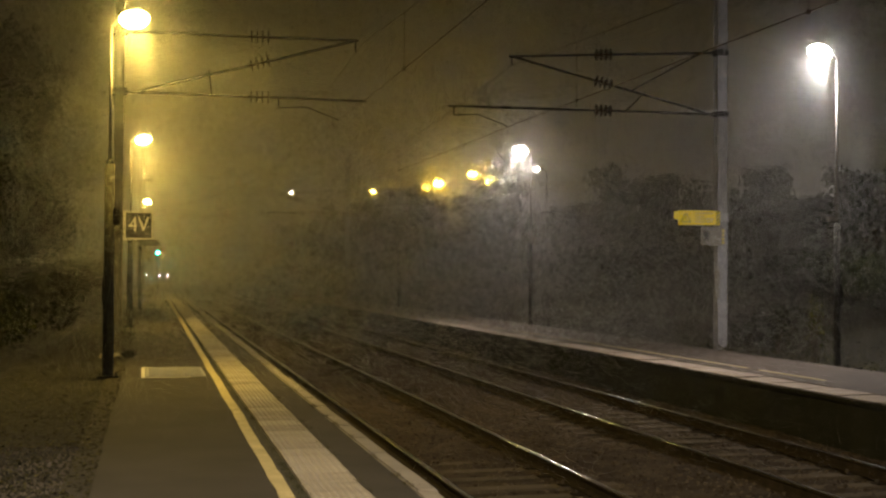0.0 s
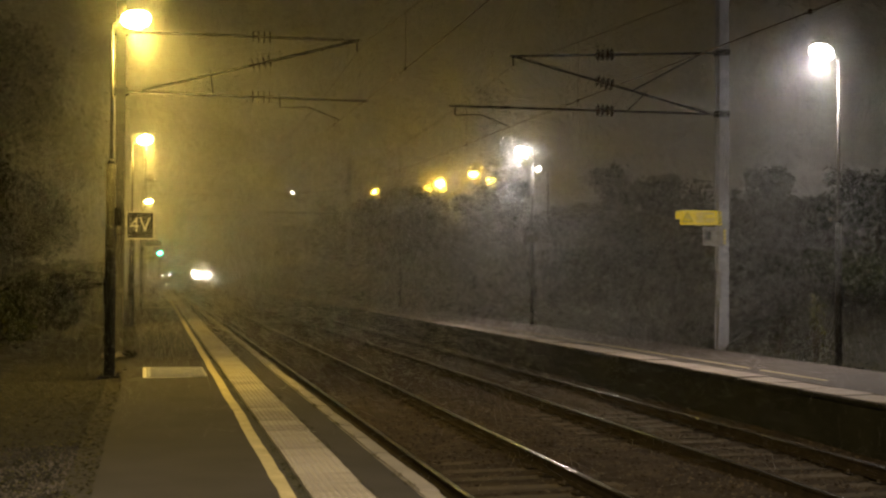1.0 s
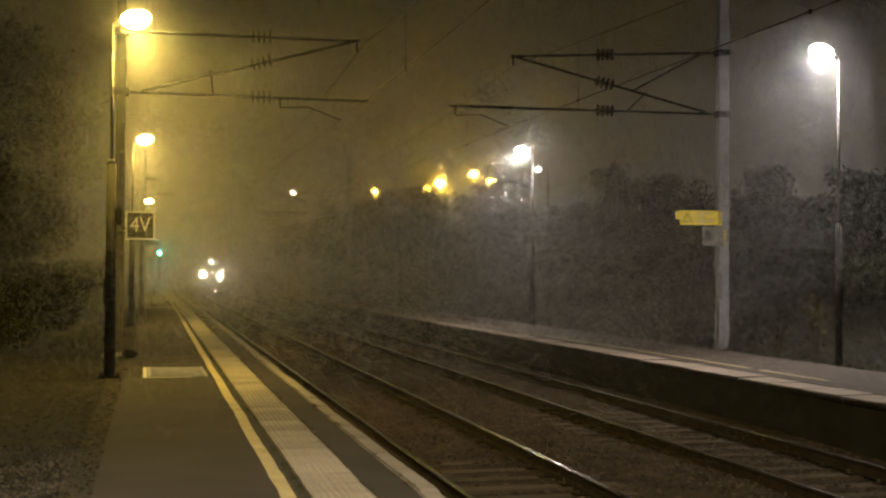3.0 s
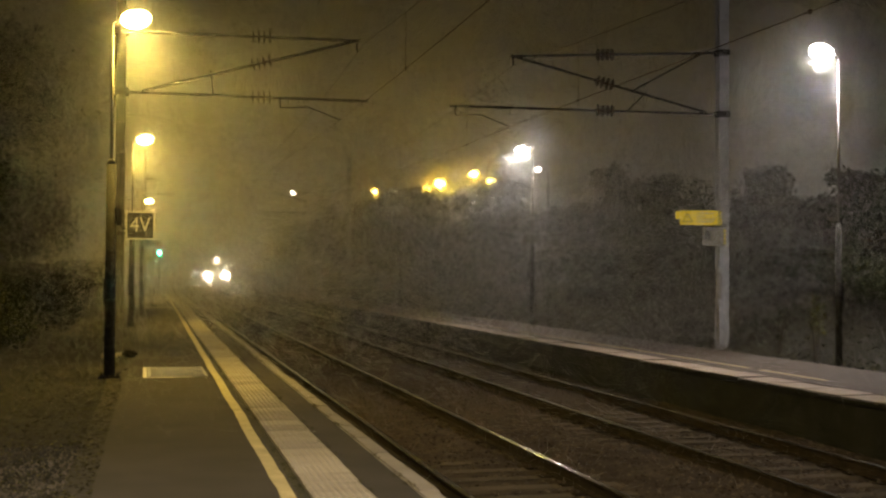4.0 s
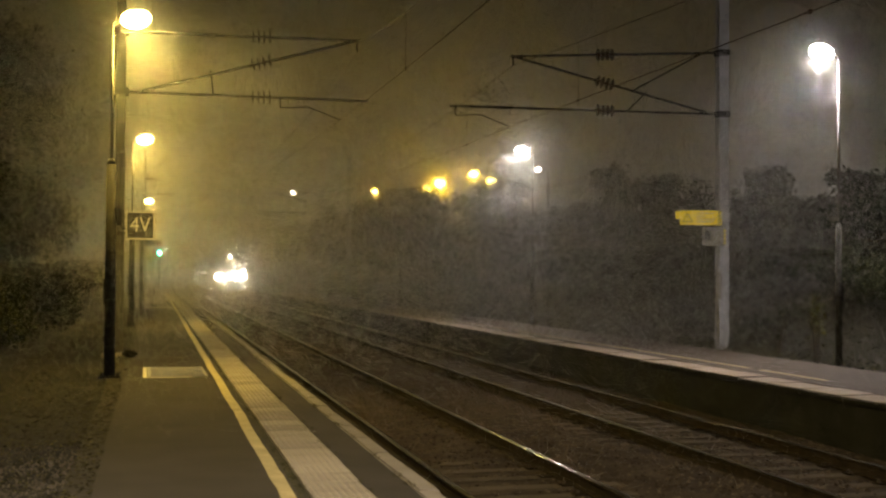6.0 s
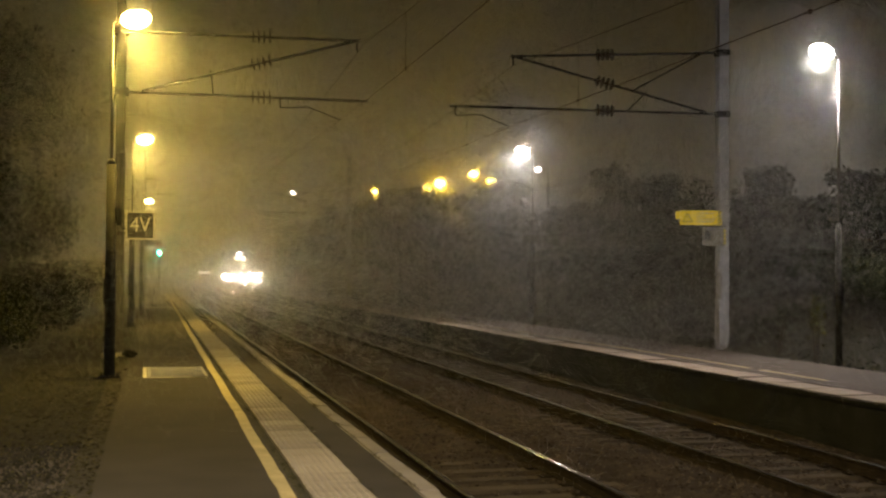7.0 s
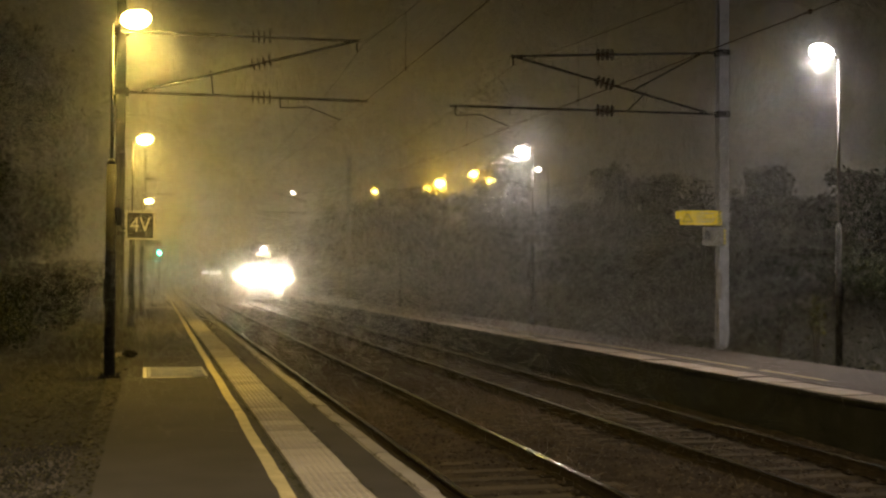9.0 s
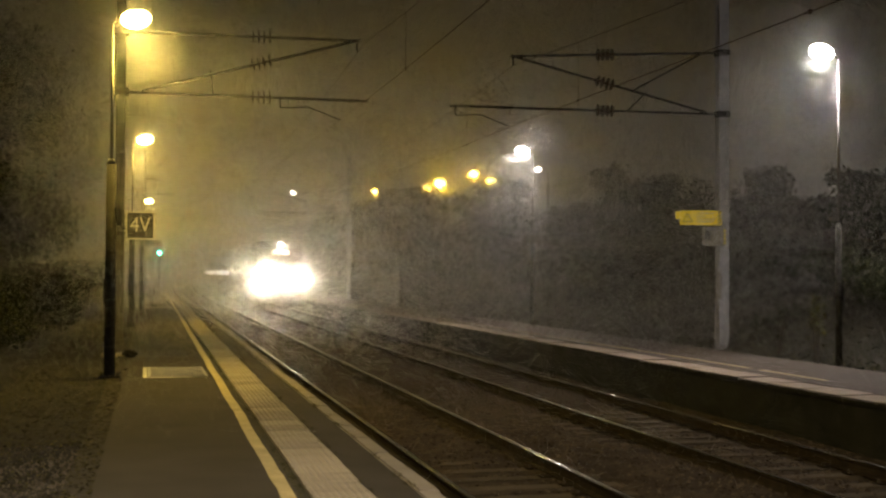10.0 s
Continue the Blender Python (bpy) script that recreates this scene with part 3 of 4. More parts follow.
def build_warning_sign():
    s = tagged(empty("warning_sign", (12.14, 25.80, 3.44), -14), "bright yellow warning board beside the steel mast", "sign")
    bm = bmesh.new()
    box(bm, -0.42, 0.52, -0.01, 0.01, -0.165, 0.165, 0.004)
    box(bm, -0.52, -0.42, -0.01, 0.01, -0.03, 0.15, 0.004)
    part("panel", bm, SIGNYELLOW, s, "bright yellow panel")
    for i in range(4):
        bm = bmesh.new()
        z = -0.125 + i * 0.082
        vs = [bm.verts.new(v) for v in ((0.43, -0.014, z - 0.035), (0.515, -0.014, z + 0.02), (0.515, -0.014, z + 0.06), (0.43, -0.014, z + 0.005))]
        r = bmesh.ops.extrude_face_region(bm, geom=[bm.faces.new(vs)])
        bmesh.ops.translate(bm, verts=[v for v in r["geom"] if isinstance(v, bmesh.types.BMVert)], vec=(0, 0.003, 0))
        part("stripe", bm, SIGNBLACK, s, "black hazard stripe")
    bm = bmesh.new()
    a, b, c = Vector((-0.36, -0.014, -0.09)), Vector((-0.14, -0.014, -0.09)), Vector((-0.25, -0.014, 0.11))
    for p, q in ((a, b), (b, c), (c, a)):
        tube(bm, p, q, 0.008, seg=6)
    tube(bm, (-0.25, -0.014, -0.05), (-0.25, -0.014, 0.04), 0.008, seg=6)
    part("triangle", bm, SIGNBLACK, s, "black warning triangle")
    for z, w in ((0.10, 0.40), (0.03, 0.22), (-0.03, 0.44), (-0.09, 0.40)):
        bm = bmesh.new()
        box(bm, -0.05, -0.05 + w, -0.014, -0.0105, z - 0.014, z + 0.014)
        part("text_bar", bm, YELLOW, s)
    for z in (-0.06, 0.06):
        bm = bmesh.new()
        box(bm, 0.40, 0.72, 0.01, 0.03, z - 0.025, z + 0.025)
        part("bracket", bm, GALV, s)
    g = tagged(empty("notice_board", (12.52, 25.82, 3.04)), "weathered grey notice board under the yellow one", "sign")
    bm = bmesh.new()
    box(bm, -0.28, 0.30, -0.01, 0.012, -0.22, 0.20, 0.006)
    part("panel", bm, SIGNGREY, g)
    bm = bmesh.new()
    box(bm, -0.22, -0.08, -0.016, -0.01, -0.10, 0.12)
    part("symbol", bm, SIGNBLACK, g, "faded dark symbol")
    for i in range(4):
        bm = bmesh.new()
        box(bm, 0.24, 0.295, -0.016, -0.01, -0.18 + i * 0.09, -0.13 + i * 0.09)
        part("stripe", bm, SIGNYELLOW, g)
    pl = tagged(empty("number_plate", (12.66, 25.84, 1.95)), "narrow pale plate strapped to the steel mast", "sign")
    bm = bmesh.new()
    box(bm, -0.06, 0.06, -0.008, 0.008, -0.34, 0.34, 0.004)
    part("panel", bm, SIGNGREY, pl)


build_warning_sign()


def build_hatch():
    h = tagged(empty("platform_hatch", (0, 0, PLAT)), "ribbed steel cover plate framed by white paint", "hatch")
    bm = bmesh.new()
    box(bm, 0.09, 1.0, 19.5, 21.3, 0.0, 0.012, 0.003)
    for i in range(30):
        y = 19.55 + i * 0.058
        box(bm, 0.14, 0.95, y, y + 0.022, 0.012, 0.02)
    part("cover", bm, GALV, h, "ribbed steel cover")
    bm = bmesh.new()
    box(bm, 0.02, 0.08, 19.38, 21.45, 0.001, 0.006)
    box(bm, 0.08, 0.75, 19.38, 19.47, 0.001, 0.006)
    box(bm, 0.08, 0.95, 21.37, 21.45, 0.001, 0.006)
    part("painted_frame", bm, WHITE_PAINT, h, "white painted outline")
    return h


build_hatch()


def build_crossline():
    c = tagged(empty("painted_crossline", (0, 0, PLAT)), "pale painted line across the platform", "line", kind="structure")
    bm = bmesh.new()
    box(bm, 0.1, 1.45, 57.6, 58.6, 0.001, 0.006)
    part("line", bm, WHITE_PAINT, c)
    # bands between the lamps' pools, painted: one lit and pale, three dark
    for y in (26.6, 23.8, 33.0, 45.5):
        bm = bmesh.new()
        box(bm, -0.2, 0.92, y, y + 0.18, 0.001, 0.005)
        part("patch", bm, ASPHALT_OLD if y == 23.8 else MOSS_AND_BANDS, c, "band of lamp light and shade coloured across the asphalt")


build_crossline()


def build_signal():
    s = tagged(empty("railway_signal", (1.38, 108.0, 0.0)), "railway signal showing green beside the track", "signal")
    bm = bmesh.new()
    tube(bm, (0, 0, -0.42), (0, 0, 3.3), 0.08, seg=12)
    part("post", bm, DARKSTEEL, s)
    bm = bmesh.new()
    box(bm, -0.32, 0.32, -0.02, 0.02, 3.1, 4.6, 0.1)
    part("target", bm, SIGNBLACK, s, "black signal board")
    for z, mat, lab in ((3.78, glowing("green signal glass", (0.0, 1.0, 0.80), 350), "glowing green lens"), (4.2, SIGNBLACK, "unlit lens")):
        bm = bmesh.new()
        tube(bm, (0, -0.02, z), (0, -0.10, z), 0.13, seg=20)
        part("lens", bm, mat, s, lab)
    b = tagged(empty("platform_board", (0.42, 62.0, 0.0)), "dark rectangular board on a pole", "sign")
    bm = bmesh.new()
    box(bm, -0.46, 0.46, -0.06, 0.06, 3.43, 3.72, 0.01)
    part("panel", bm, DARKSTEEL, b)
    bm = bmesh.new()
    tube(bm, (-0.52, 0, PLAT), (-0.52, 0, 3.75), 0.05, seg=10)
    part("post", bm, DARKSTEEL, b)
    n = tagged(empty("platform_name_board", (11.95, 37.55, 3.28)), "small pale board on the lamp post", "sign")
    bm = bmesh.new()
    box(bm, -0.27, 0.22, -0.01, 0.01, -0.13, 0.13, 0.004)
    part("panel", bm, SIGNGREY, n)


build_signal()


def build_unlit_post():
    u = build_lamp_post(SIGNGREY, False, 0.1, 2.62, 0.065)
    u.matrix_world = pose(11.75 + 0.28, 58.5, PLAT - 0.06, 0, 0, 180)
    tagged(u, "tall platform lamp post that is not lit", "lamp post")
    copy_thing(u, pose(-0.42 + bend(53.5), 53.5, PLAT))
    # the dark box and clamp on the sodium lamp's post
    k = tagged(empty("junction_box", (-0.38, 19.56, 3.0)), "small dark electrical box clamped to the lamp post", "electrical box")
    bm = bmesh.new()
    box(bm, -0.04, 0.06, -0.05, 0.05, -0.13, 0.13, 0.01)
    part("case", bm, DARKSTEEL, k)
    bm = bmesh.new()
    tube(bm, (0.06, 0, -0.15), (0.13, 0, -0.20), 0.012, seg=8)
    part("cable", bm, DARKSTEEL, k)
    f = tagged(empty("mast_foot_block", (-0.20, 24.2, PLAT)), "dark weathered concrete foot at the mast", "concrete block")
    bm = bmesh.new()
    box(bm, -0.16, 0.12, -0.14, 0.14, 0.0, 0.13, 0.04)
    part("block", bm, DARKWALL, f)


build_unlit_post()


# ---- plants ----
def build_bush(name, at, rx, ry, rz, count, size, mat, label, seed, cat="bush", stems=5):
    rng = random.Random(seed)
    b = tagged(empty(name, at), label, cat)
    lumps = [(rng.uniform(-0.6, 0.6) * rx, rng.uniform(-0.6, 0.6) * ry, rz * rng.uniform(0.3, 0.85), rng.uniform(0.25, 0.5)) for _ in range(9)]

    def spot(r):
        x, y, z, s = r.choice(lumps)
        v = Vector((r.gauss(0, 1), r.gauss(0, 1), r.gauss(0, 1))).normalized() * s * r.uniform(0.55, 1.15)
        return (x + v.x * rx, y + v.y * ry, max(0.02, z + v.z * rz * 0.7))
    v, f = leaves(rng, count, spot, size)
    from_lists("foliage", v, f, mat, b)
    bm = bmesh.new()
    for x, y, z, s in lumps[:stems]:
        tube(bm, (x * 0.2, y * 0.2, -0.1), (x, y, z), 0.03, 0.008, 5)
    part("stem_tangle", bm, BARK, b)
    return b


def build_tree(at, height, crown, count, size, mat, label, seed, bare=False):
    rng = random.Random(seed)
    t = tagged(empty("tree", at), label, "tree", "trees on the banks")
    bm = bmesh.new()
    tips, p = [], Vector((0, 0, -0.2))
    trunk = [p]
    for i in range(5):
        p = p + Vector((rng.uniform(-0.18, 0.18), rng.uniform(-0.18, 0.18), height * 0.16))
        trunk.append(p.copy())
    for i, (a, b) in enumerate(zip(trunk[:-1], trunk[1:])):
        tube(bm, a, b, 0.14 * height / 8 * (1 - i * 0.15), 0.14 * height / 8 * (0.85 - i * 0.15), 8)
    for i in range(11):
        a = trunk[rng.randint(2, 5)]
        w = Vector((rng.uniform(-1, 1), rng.uniform(-1, 1), rng.uniform(0.2, 1.0))).normalized() * crown * rng.uniform(0.5, 1.0)
        b = a + w
        tube(bm, a, b, 0.045, 0.012, 5)
        tips.append(b)
        for _ in range(3):
            c = b + Vector((rng.uniform(-1, 1), rng.uniform(-1, 1), rng.uniform(-0.3, 1))) * crown * 0.35
            tube(bm, b, c, 0.012, 0.004, 4)
            tips.append(c)
    part("trunk", bm, BARK, t)

    def spot(r):
        c = r.choice(tips)
        g = crown * 0.17
        return (c.x + r.gauss(0, g), c.y + r.gauss(0, g), max(0.3, c.z + r.gauss(0, g * 0.8)))
    v, f = leaves(rng, count, spot, size)
    from_lists("crown", v, f, mat, t)
    return t


def build_plants():
    rng = random.Random(21)
    # the far bank: a hedge of bramble below, shrubs and small trees above
    for i, y in enumerate((15.5, 18.5, 21.5, 24.5, 27.5, 31, 35, 39.5, 44.5, 50, 56, 63, 71, 80, 90)):
        big = 1 + y / 90
        x = 14.5 + bend(y) + rng.uniform(-0.2, 0.4) + 1.7 * (big - 1)
        build_bush("bramble_bush", (x, y, bank_right(x, y) - 0.2), 1.5 * big, 2.0 * big, 1.0 * big, 5000, 0.034 * big, IVY, "low tangle of bramble and ivy on the bank", 100 + i)
        x = 16.6 + bend(y) + rng.uniform(-0.5, 0.7) + 1.8 * (big - 1)
        build_bush("shrub", (x, y + 1.2, bank_right(x, y) - 0.2), 2.0 * big, 2.2 * big, rng.uniform(1.4, 2.0) * (1 + y / 150), 6000, 0.046 * big, rng.choice((IVY, AUTUMN)), "dense dark shrub on the embankment", 200 + i)
    for i, (x, y, h) in enumerate(((17.5, 28, 1.9), (18.5, 34, 1.9), (18.4, 43, 2.2), (19.5, 24, 1.6), (21, 31, 1.9), (18.5, 48, 2.7), (16.4, 55, 3.2), (17, 63, 3.6), (16, 72, 4.2), (15.5, 82, 4.6), (15.0, 93, 4.6), (15, 105, 4.8), (16, 120, 5.0), (15.5, 138, 5.0))):
        build_tree((x + bend(y), y, bank_right(x + bend(y), y)), h, h * 0.42, 6000, 0.05 + y * 0.0009, rng.choice((IVY, AUTUMN)), "dark leafy tree on the embankment", 300 + i)
    build_tree((26.5, 91, 2.0), 14.5, 3.0, 1600, 0.16, AUTUMN, "slender half-bare tree above the hedge", 350)
    build_bush("sapling", (12.62, 21.6, 0.5), 0.22, 0.30, 1.15, 150, 0.04, FRESH, "yellow-green sapling beside the lamp post", 400, "sapling")
    build_bush("sapling", (12.9, 23.6, 0.6), 0.35, 0.4, 0.9, 120, 0.04, IVY, "small weed at the platform's back edge", 401, "sapling")
    # the near bank: undergrowth beside the platform, trees above it
    for i, y in enumerate((12, 15, 18.5, 22, 26, 31, 37, 44, 52, 62, 74)):
        big = 1 + y / 80
        x = -3.0 - 0.01 * y + bend(y) + rng.uniform(-0.3, 0.3)
        build_bush("undergrowth", (x, y, bank_left(x, y) - 0.2), 1.2 * big, 1.9 * big, 0.9 * big, 4500, 0.032 * big, rng.choice((IVY, AUTUMN)), "leafy undergrowth beside the platform", 500 + i)
        x -= 2.4
        build_bush("shrub", (x, y + 1, bank_left(x, y) - 0.2), 1.8 * big, 2.2 * big, 2.6 * big, 5500, 0.046 * big, IVY, "tall dark shrub on the near bank", 600 + i)
    for i, (x, y, h) in enumerate(((-8.5, 17, 8.5), (-8.5, 23, 9), (-9.5, 30, 9), (-9, 38, 9.5), (-9.5, 48, 10), (-9, 60, 10), (-8.5, 75, 11), (-8.5, 92, 11), (-9, 115, 12))):
        build_tree((x + bend(y), y, bank_left(x + bend(y), y)), h, h * 0.36, 6000, 0.09 + y * 0.0008, rng.choice((IVY, AUTUMN)), "tall dark tree on the bank behind the platform", 700 + i)
    # litter of leaves and low weeds beside the platforms
    def near_strip(r):
        y = 7 + 34 * r.random() ** 1.6
        x = -0.34 - 2.7 * r.random() ** 1.2 + bend(y)
        return (x, y, max(bank_left(x, y), PLAT if x > -0.56 + bend(y) else 0.0) + r.uniform(0.0, 0.025))
    v, f = leaves(rng, 26000, near_strip, 0.020, 0.85)
    tagged(from_lists("weeds", v, f, LITTER), "fallen leaves and low weeds beside the platform", "weeds", kind="stuff")

    def far_strip(r):
        y = 12 + 50 * r.random() ** 1.3
        x = 11.95 + 3.4 * r.random() + bend(y)
        return (x, y, bank_right(x, y) + 0.22 * r.random() ** 2)
    v, f = leaves(rng, 36000, far_strip, 0.030, 0.65)
    tagged(from_lists("weeds", v, f, LITTER), "low weeds along the back of the opposite platform", "weeds", kind="stuff")


    # tufts in the joints on both sides of the pavers
    tufts = [(rng.choice((1.16, 1.655, 1.985)), 7 + 30 * rng.random() ** 1.5) for _ in range(150)]

    def joints(r):
        x, y = r.choice(tufts)
        return (x + bend(y) + r.gauss(0, 0.022), y + r.gauss(0, 0.06), PLAT + 0.022 * r.random())
    v, f = leaves(rng, 3500, joints, 0.009, 0.5)
    tagged(from_lists("joint_weeds", v, f, LITTER), "small weeds and moss in the platform joints", "weeds", kind="stuff")

    # a pale patch of gravel where the platform's back edge is worn
    gv, gf = [], []
    for _ in range(5000):
        y = 6.5 + 5.5 * rng.random() ** 1.7
        x = -0.55 - 1.7 * rng.random() ** 1.2 * (1.3 - 0.1 * (y - 6.5)) + bend(y)
        s = rng.uniform(0.008, 0.022)
        q = Euler((rng.uniform(0, 6), rng.uniform(0, 6), rng.uniform(0, 6))).to_matrix()
        k = len(gv)
        for v in ((1, 0, 0), (-0.8, 0.6, 0), (-0.6, -0.8, 0.1), (0, 0, 0.9)):
            gv.append(Vector((x, y, bank_left(x, y) + 0.012)) + q @ (Vector(v) * s))
        gf += [(k, k + 1, k + 3), (k + 1, k + 2, k + 3), (k + 2, k, k + 3), (k, k + 2, k + 1)]
    tagged(from_lists("gravel", gv, gf, GRAVEL), "pale gravel spilled beside the asphalt", "gravel", kind="stuff")


build_plants()


# ---- distant lamps over the trees ----
def build_far_lamp(x, y, z, colour, strength, r, label):
    s = tagged(empty("street_lamp", (x, y, 0)), label, "street lamp", "distant street lamps")
    bm = bmesh.new()
    tube(bm, (0.6, 0.3, 0.0), (0.6, 0.3, z - 0.05), 0.08, 0.05, 8)
    tube(bm, (0.6, 0.3, z - 0.05), (0, 0, z + 0.12), 0.045, 0.04, 8)
    part("post", bm, DARKSTEEL, s)
    bm = bmesh.new()
    for v in bmesh.ops.create_uvsphere(bm, u_segments=16, v_segments=8, radius=1)["verts"]:
        v.co = Vector((v.co.x * r, v.co.y * r, z + v.co.z * r * 0.75))
    part("lantern", bm, glowing(label, colour, strength), s, "glowing lantern", True)


def on_ray(px, py, depth):
    """The place at a bearing and rise from the camera stand, at that depth."""
    a, b, v = radians(13.6), (px - 784) / 2200, (485 - py) / 2200
    return depth * (math.sin(a) + b * math.cos(a)), depth * (math.cos(a) - b * math.sin(a)), 2.15 + depth * v


for px, py, dep, r, st in ((662, 340, 150, 0.34, 18), (755, 334, 140, 0.34, 18), (778, 325, 128, 0.52, 30), (837, 308, 120, 0.45, 22), (868, 320, 112, 0.42, 20)):
    build_far_lamp(*on_ray(px, py, dep), (1.0, 0.64, 0.08), st * 8, r, "distant yellow street lamp above the trees")
for px, py, dep, r, st in ((517, 343, 150, 0.26, 14), (840, 346, 100, 0.1, 6), (951, 299, 60, 0.16, 7)):
    build_far_lamp(*on_ray(px, py, dep), (0.95, 0.92, 0.85), st * 3, r, "distant white lamp beyond the trees")

# distant car headlights, put in as small fixed lamps on posts
for px, dep in ((237, 186), (262, 184), (286, 186), (300, 188)):
    build_far_lamp(*on_ray(px, 490, dep), (0.66, 0.70, 1.0), 60, 0.15, "small distant bluish lamp near the track")


def build_reflectors():
    # polished cylinders added where the posts glint in the headlights
    for x, y, z in ((12.02, 74.84, 3.0), (12.02, 74.84, 1.75), (11.96, 58.38, 3.2), (11.96, 58.38, 1.7)):
        r = tagged(empty("pipe_sleeve", (x, y, z)), "short shiny cylinder added on a post for headlight glints", "sleeve")
        bm = bmesh.new()
        tube(bm, (0, 0, -0.2), (0, 0, 0.2), 0.055, seg=20)
        part("sleeve", bm, POLISHED, r, "", True)
        bm = bmesh.new()
        box(bm, -0.07, 0.09, 0.01, 0.05, -0.02, 0.02)
        part("strap", bm, DARKSTEEL, r)
    k = tagged(empty("post_bracket", (12.22, 20.1, 3.17)), "small grey box clamped to the white lamp's post", "bracket")
    bm = bmesh.new()
    box(bm, -0.20, -0.04, -0.05, 0.05, -0.03, 0.04, 0.006)
    part("case", bm, SIGNGREY, k)
    for x, y in ((12.30, 20.2), (12.02, 37.7)):
        f = tagged(empty("post_footing", (x, y, PLAT - 0.12)), "dark rough concrete footing under a lamp post", "footing")
        bm = bmesh.new()
        box(bm, -0.34, 0.34, -0.32, 0.32, -0.15, 0.07, 0.05)
        part("block", bm, DARKWALL, f)


build_reflectors()


# ---- the approaching train ----
TRAIN_ROWS = ((0.0, 230.5), (1.0, 211.5), (2.0, 193.2), (2.7, 179.8), (3.8, 158.6), (5.0, 139.2), (5.7, 128.4), (6.8, 112.6), (8.0, 96.8), (9.0, 84.7), (10.0, 73.2))


def train_pose(y):
    return pose(FAR + bend(y), y, 0, 0, 0, -math.degrees(math.atan2(bend(y + 10) - bend(y - 2), 12)))


TRAINBODY = surface("grey train body", (0.018, 0.018, 0.020), (0.035, 0.035, 0.040), 0.5, metal=0.0, scale=2, fine=20, bump=0.05)
TRAINDARK = surface("dark train underframe", (0.02, 0.02, 0.02), (0.05, 0.045, 0.04), 0.7, scale=3, fine=20, bump=0.2)
TRAINGLASS = surface("dark train glass", (0.01, 0.011, 0.012), (0.015, 0.016, 0.018), 0.08, scale=2, fine=10, bump=0)
LITGLASS = glowing("lit compartment window", (0.95, 0.93, 0.95), 2.2)
HEADLIGHT = glowing("burning headlight", (1.0, 0.92, 0.80), 2000)
TOPLIGHT = glowing("burning top light", (1.0, 0.94, 0.94), 120)
DISPLAY = glowing("lit destination display", (1.0, 0.82, 0.45), 6)


def build_train():
    t = tagged(empty("train"), "grey electric train approaching with bright headlights", "train")
    for k, y0 in enumerate((0.0, 25.6, 51.2)):
        bm = bmesh.new()
        box(bm, -1.42, 1.42, y0, y0 + 25.0, 0.95, 4.05, 0.28)
        if k == 0:
            for v in bm.verts:
                if v.co.y < 1.0:
                    v.co.y += max(0.0, v.co.z - 2.1) * 0.42
                    v.co.x *= 0.96
        body = part("car_body", bm, TRAINBODY, t, "" , False)
        for side in (-1, 1):
            for i in (range(9) if k else (0,)):
                y = y0 + 2.6 + i * 2.35
                bm = bmesh.new()
                box(bm, side * 1.41, side * 1.43, y, y + 1.7, (2.0 if k else 2.4), (2.3 if k else 3.0), 0.005)
                part("side_window", bm, LITGLASS if k else TRAINGLASS, body, "lit side window" if k else "dark cab side window")
        bm = bmesh.new()
        box(bm, -1.25, 1.25, y0 + 1.0, y0 + 24.0, 0.45, 0.95, 0.05)
        part("underframe", bm, TRAINDARK, t)
        for yb in (3.5, 6.1, 18.8, 21.4):
            for side in (-0.7525, 0.7525):
                bm = bmesh.new()
                tube(bm, (side - 0.06, y0 + yb, 0.46), (side + 0.06, y0 + yb, 0.46), 0.455, seg=24)
                part("wheel", bm, TRAINDARK, t)
    bm = bmesh.new()
    vs = [bm.verts.new(v) for v in ((-1.1, 0.16, 2.45), (1.1, 0.16, 2.45), (1.0, 0.50, 3.2), (-1.0, 0.50, 3.2))]
    r = bmesh.ops.extrude_face_region(bm, geom=[bm.faces.new(vs)])
    bmesh.ops.translate(bm, verts=[v for v in r["geom"] if isinstance(v, bmesh.types.BMVert)], vec=(0, -0.06, 0))
    part("windscreen", bm, TRAINGLASS, t, "dark windscreen")
    # the single lamp of each side is doubled to widen its glare
    for side in (-1.25, -0.84, 0.84, 1.25):
        bm = bmesh.new()
        tube(bm, (side, 0.05, 1.76), (side, -0.05, 1.76), 0.19, seg=24)
        lamp = part("headlight", bm, HEADLIGHT, t, "dazzling white headlight")
        bm = bmesh.new()
        tube(bm, (side, 0.06, 1.76), (side, -0.045, 1.76), 0.20, 0.205, 24, False)
        part("headlight_rim", bm, TRAINDARK, lamp)
    bm = bmesh.new()
    tube(bm, (0, 0.75, 3.78), (0, 0.45, 3.78), 0.15, seg=20)
    part("top_light", bm, TOPLIGHT, t, "bright top light")
    bm = bmesh.new()
    box(bm, -0.44, 0.44, 0.36, 0.6, 3.30, 3.48, 0.02)
    part("destination_display", bm, DISPLAY, t, "lit yellowish destination display")
    bm = bmesh.new()
    box(bm, -1.2, 1.2, -0.02, 0.3, 0.35, 0.98, 0.08)
    tube(bm, (0, 0, 1.02), (0, -0.45, 1.02), 0.14, seg=12)
    part("coupler_skirt", bm, TRAINDARK, t)
    # pantograph of the second car
    bm = bmesh.new()
    for s in (-0.5, 0.5):
        tube(bm, (s, 40, 4.05), (s * 0.6, 38.6, 4.75), 0.03, seg=6)
        tube(bm, (s * 0.6, 38.6, 4.75), (s, 40, 5.36), 0.025, seg=6)
    tube(bm, (-0.8, 40, 5.38), (0.8, 40, 5.38), 0.02, seg=6)
    part("pantograph", bm, DARKSTEEL, t)
    return t


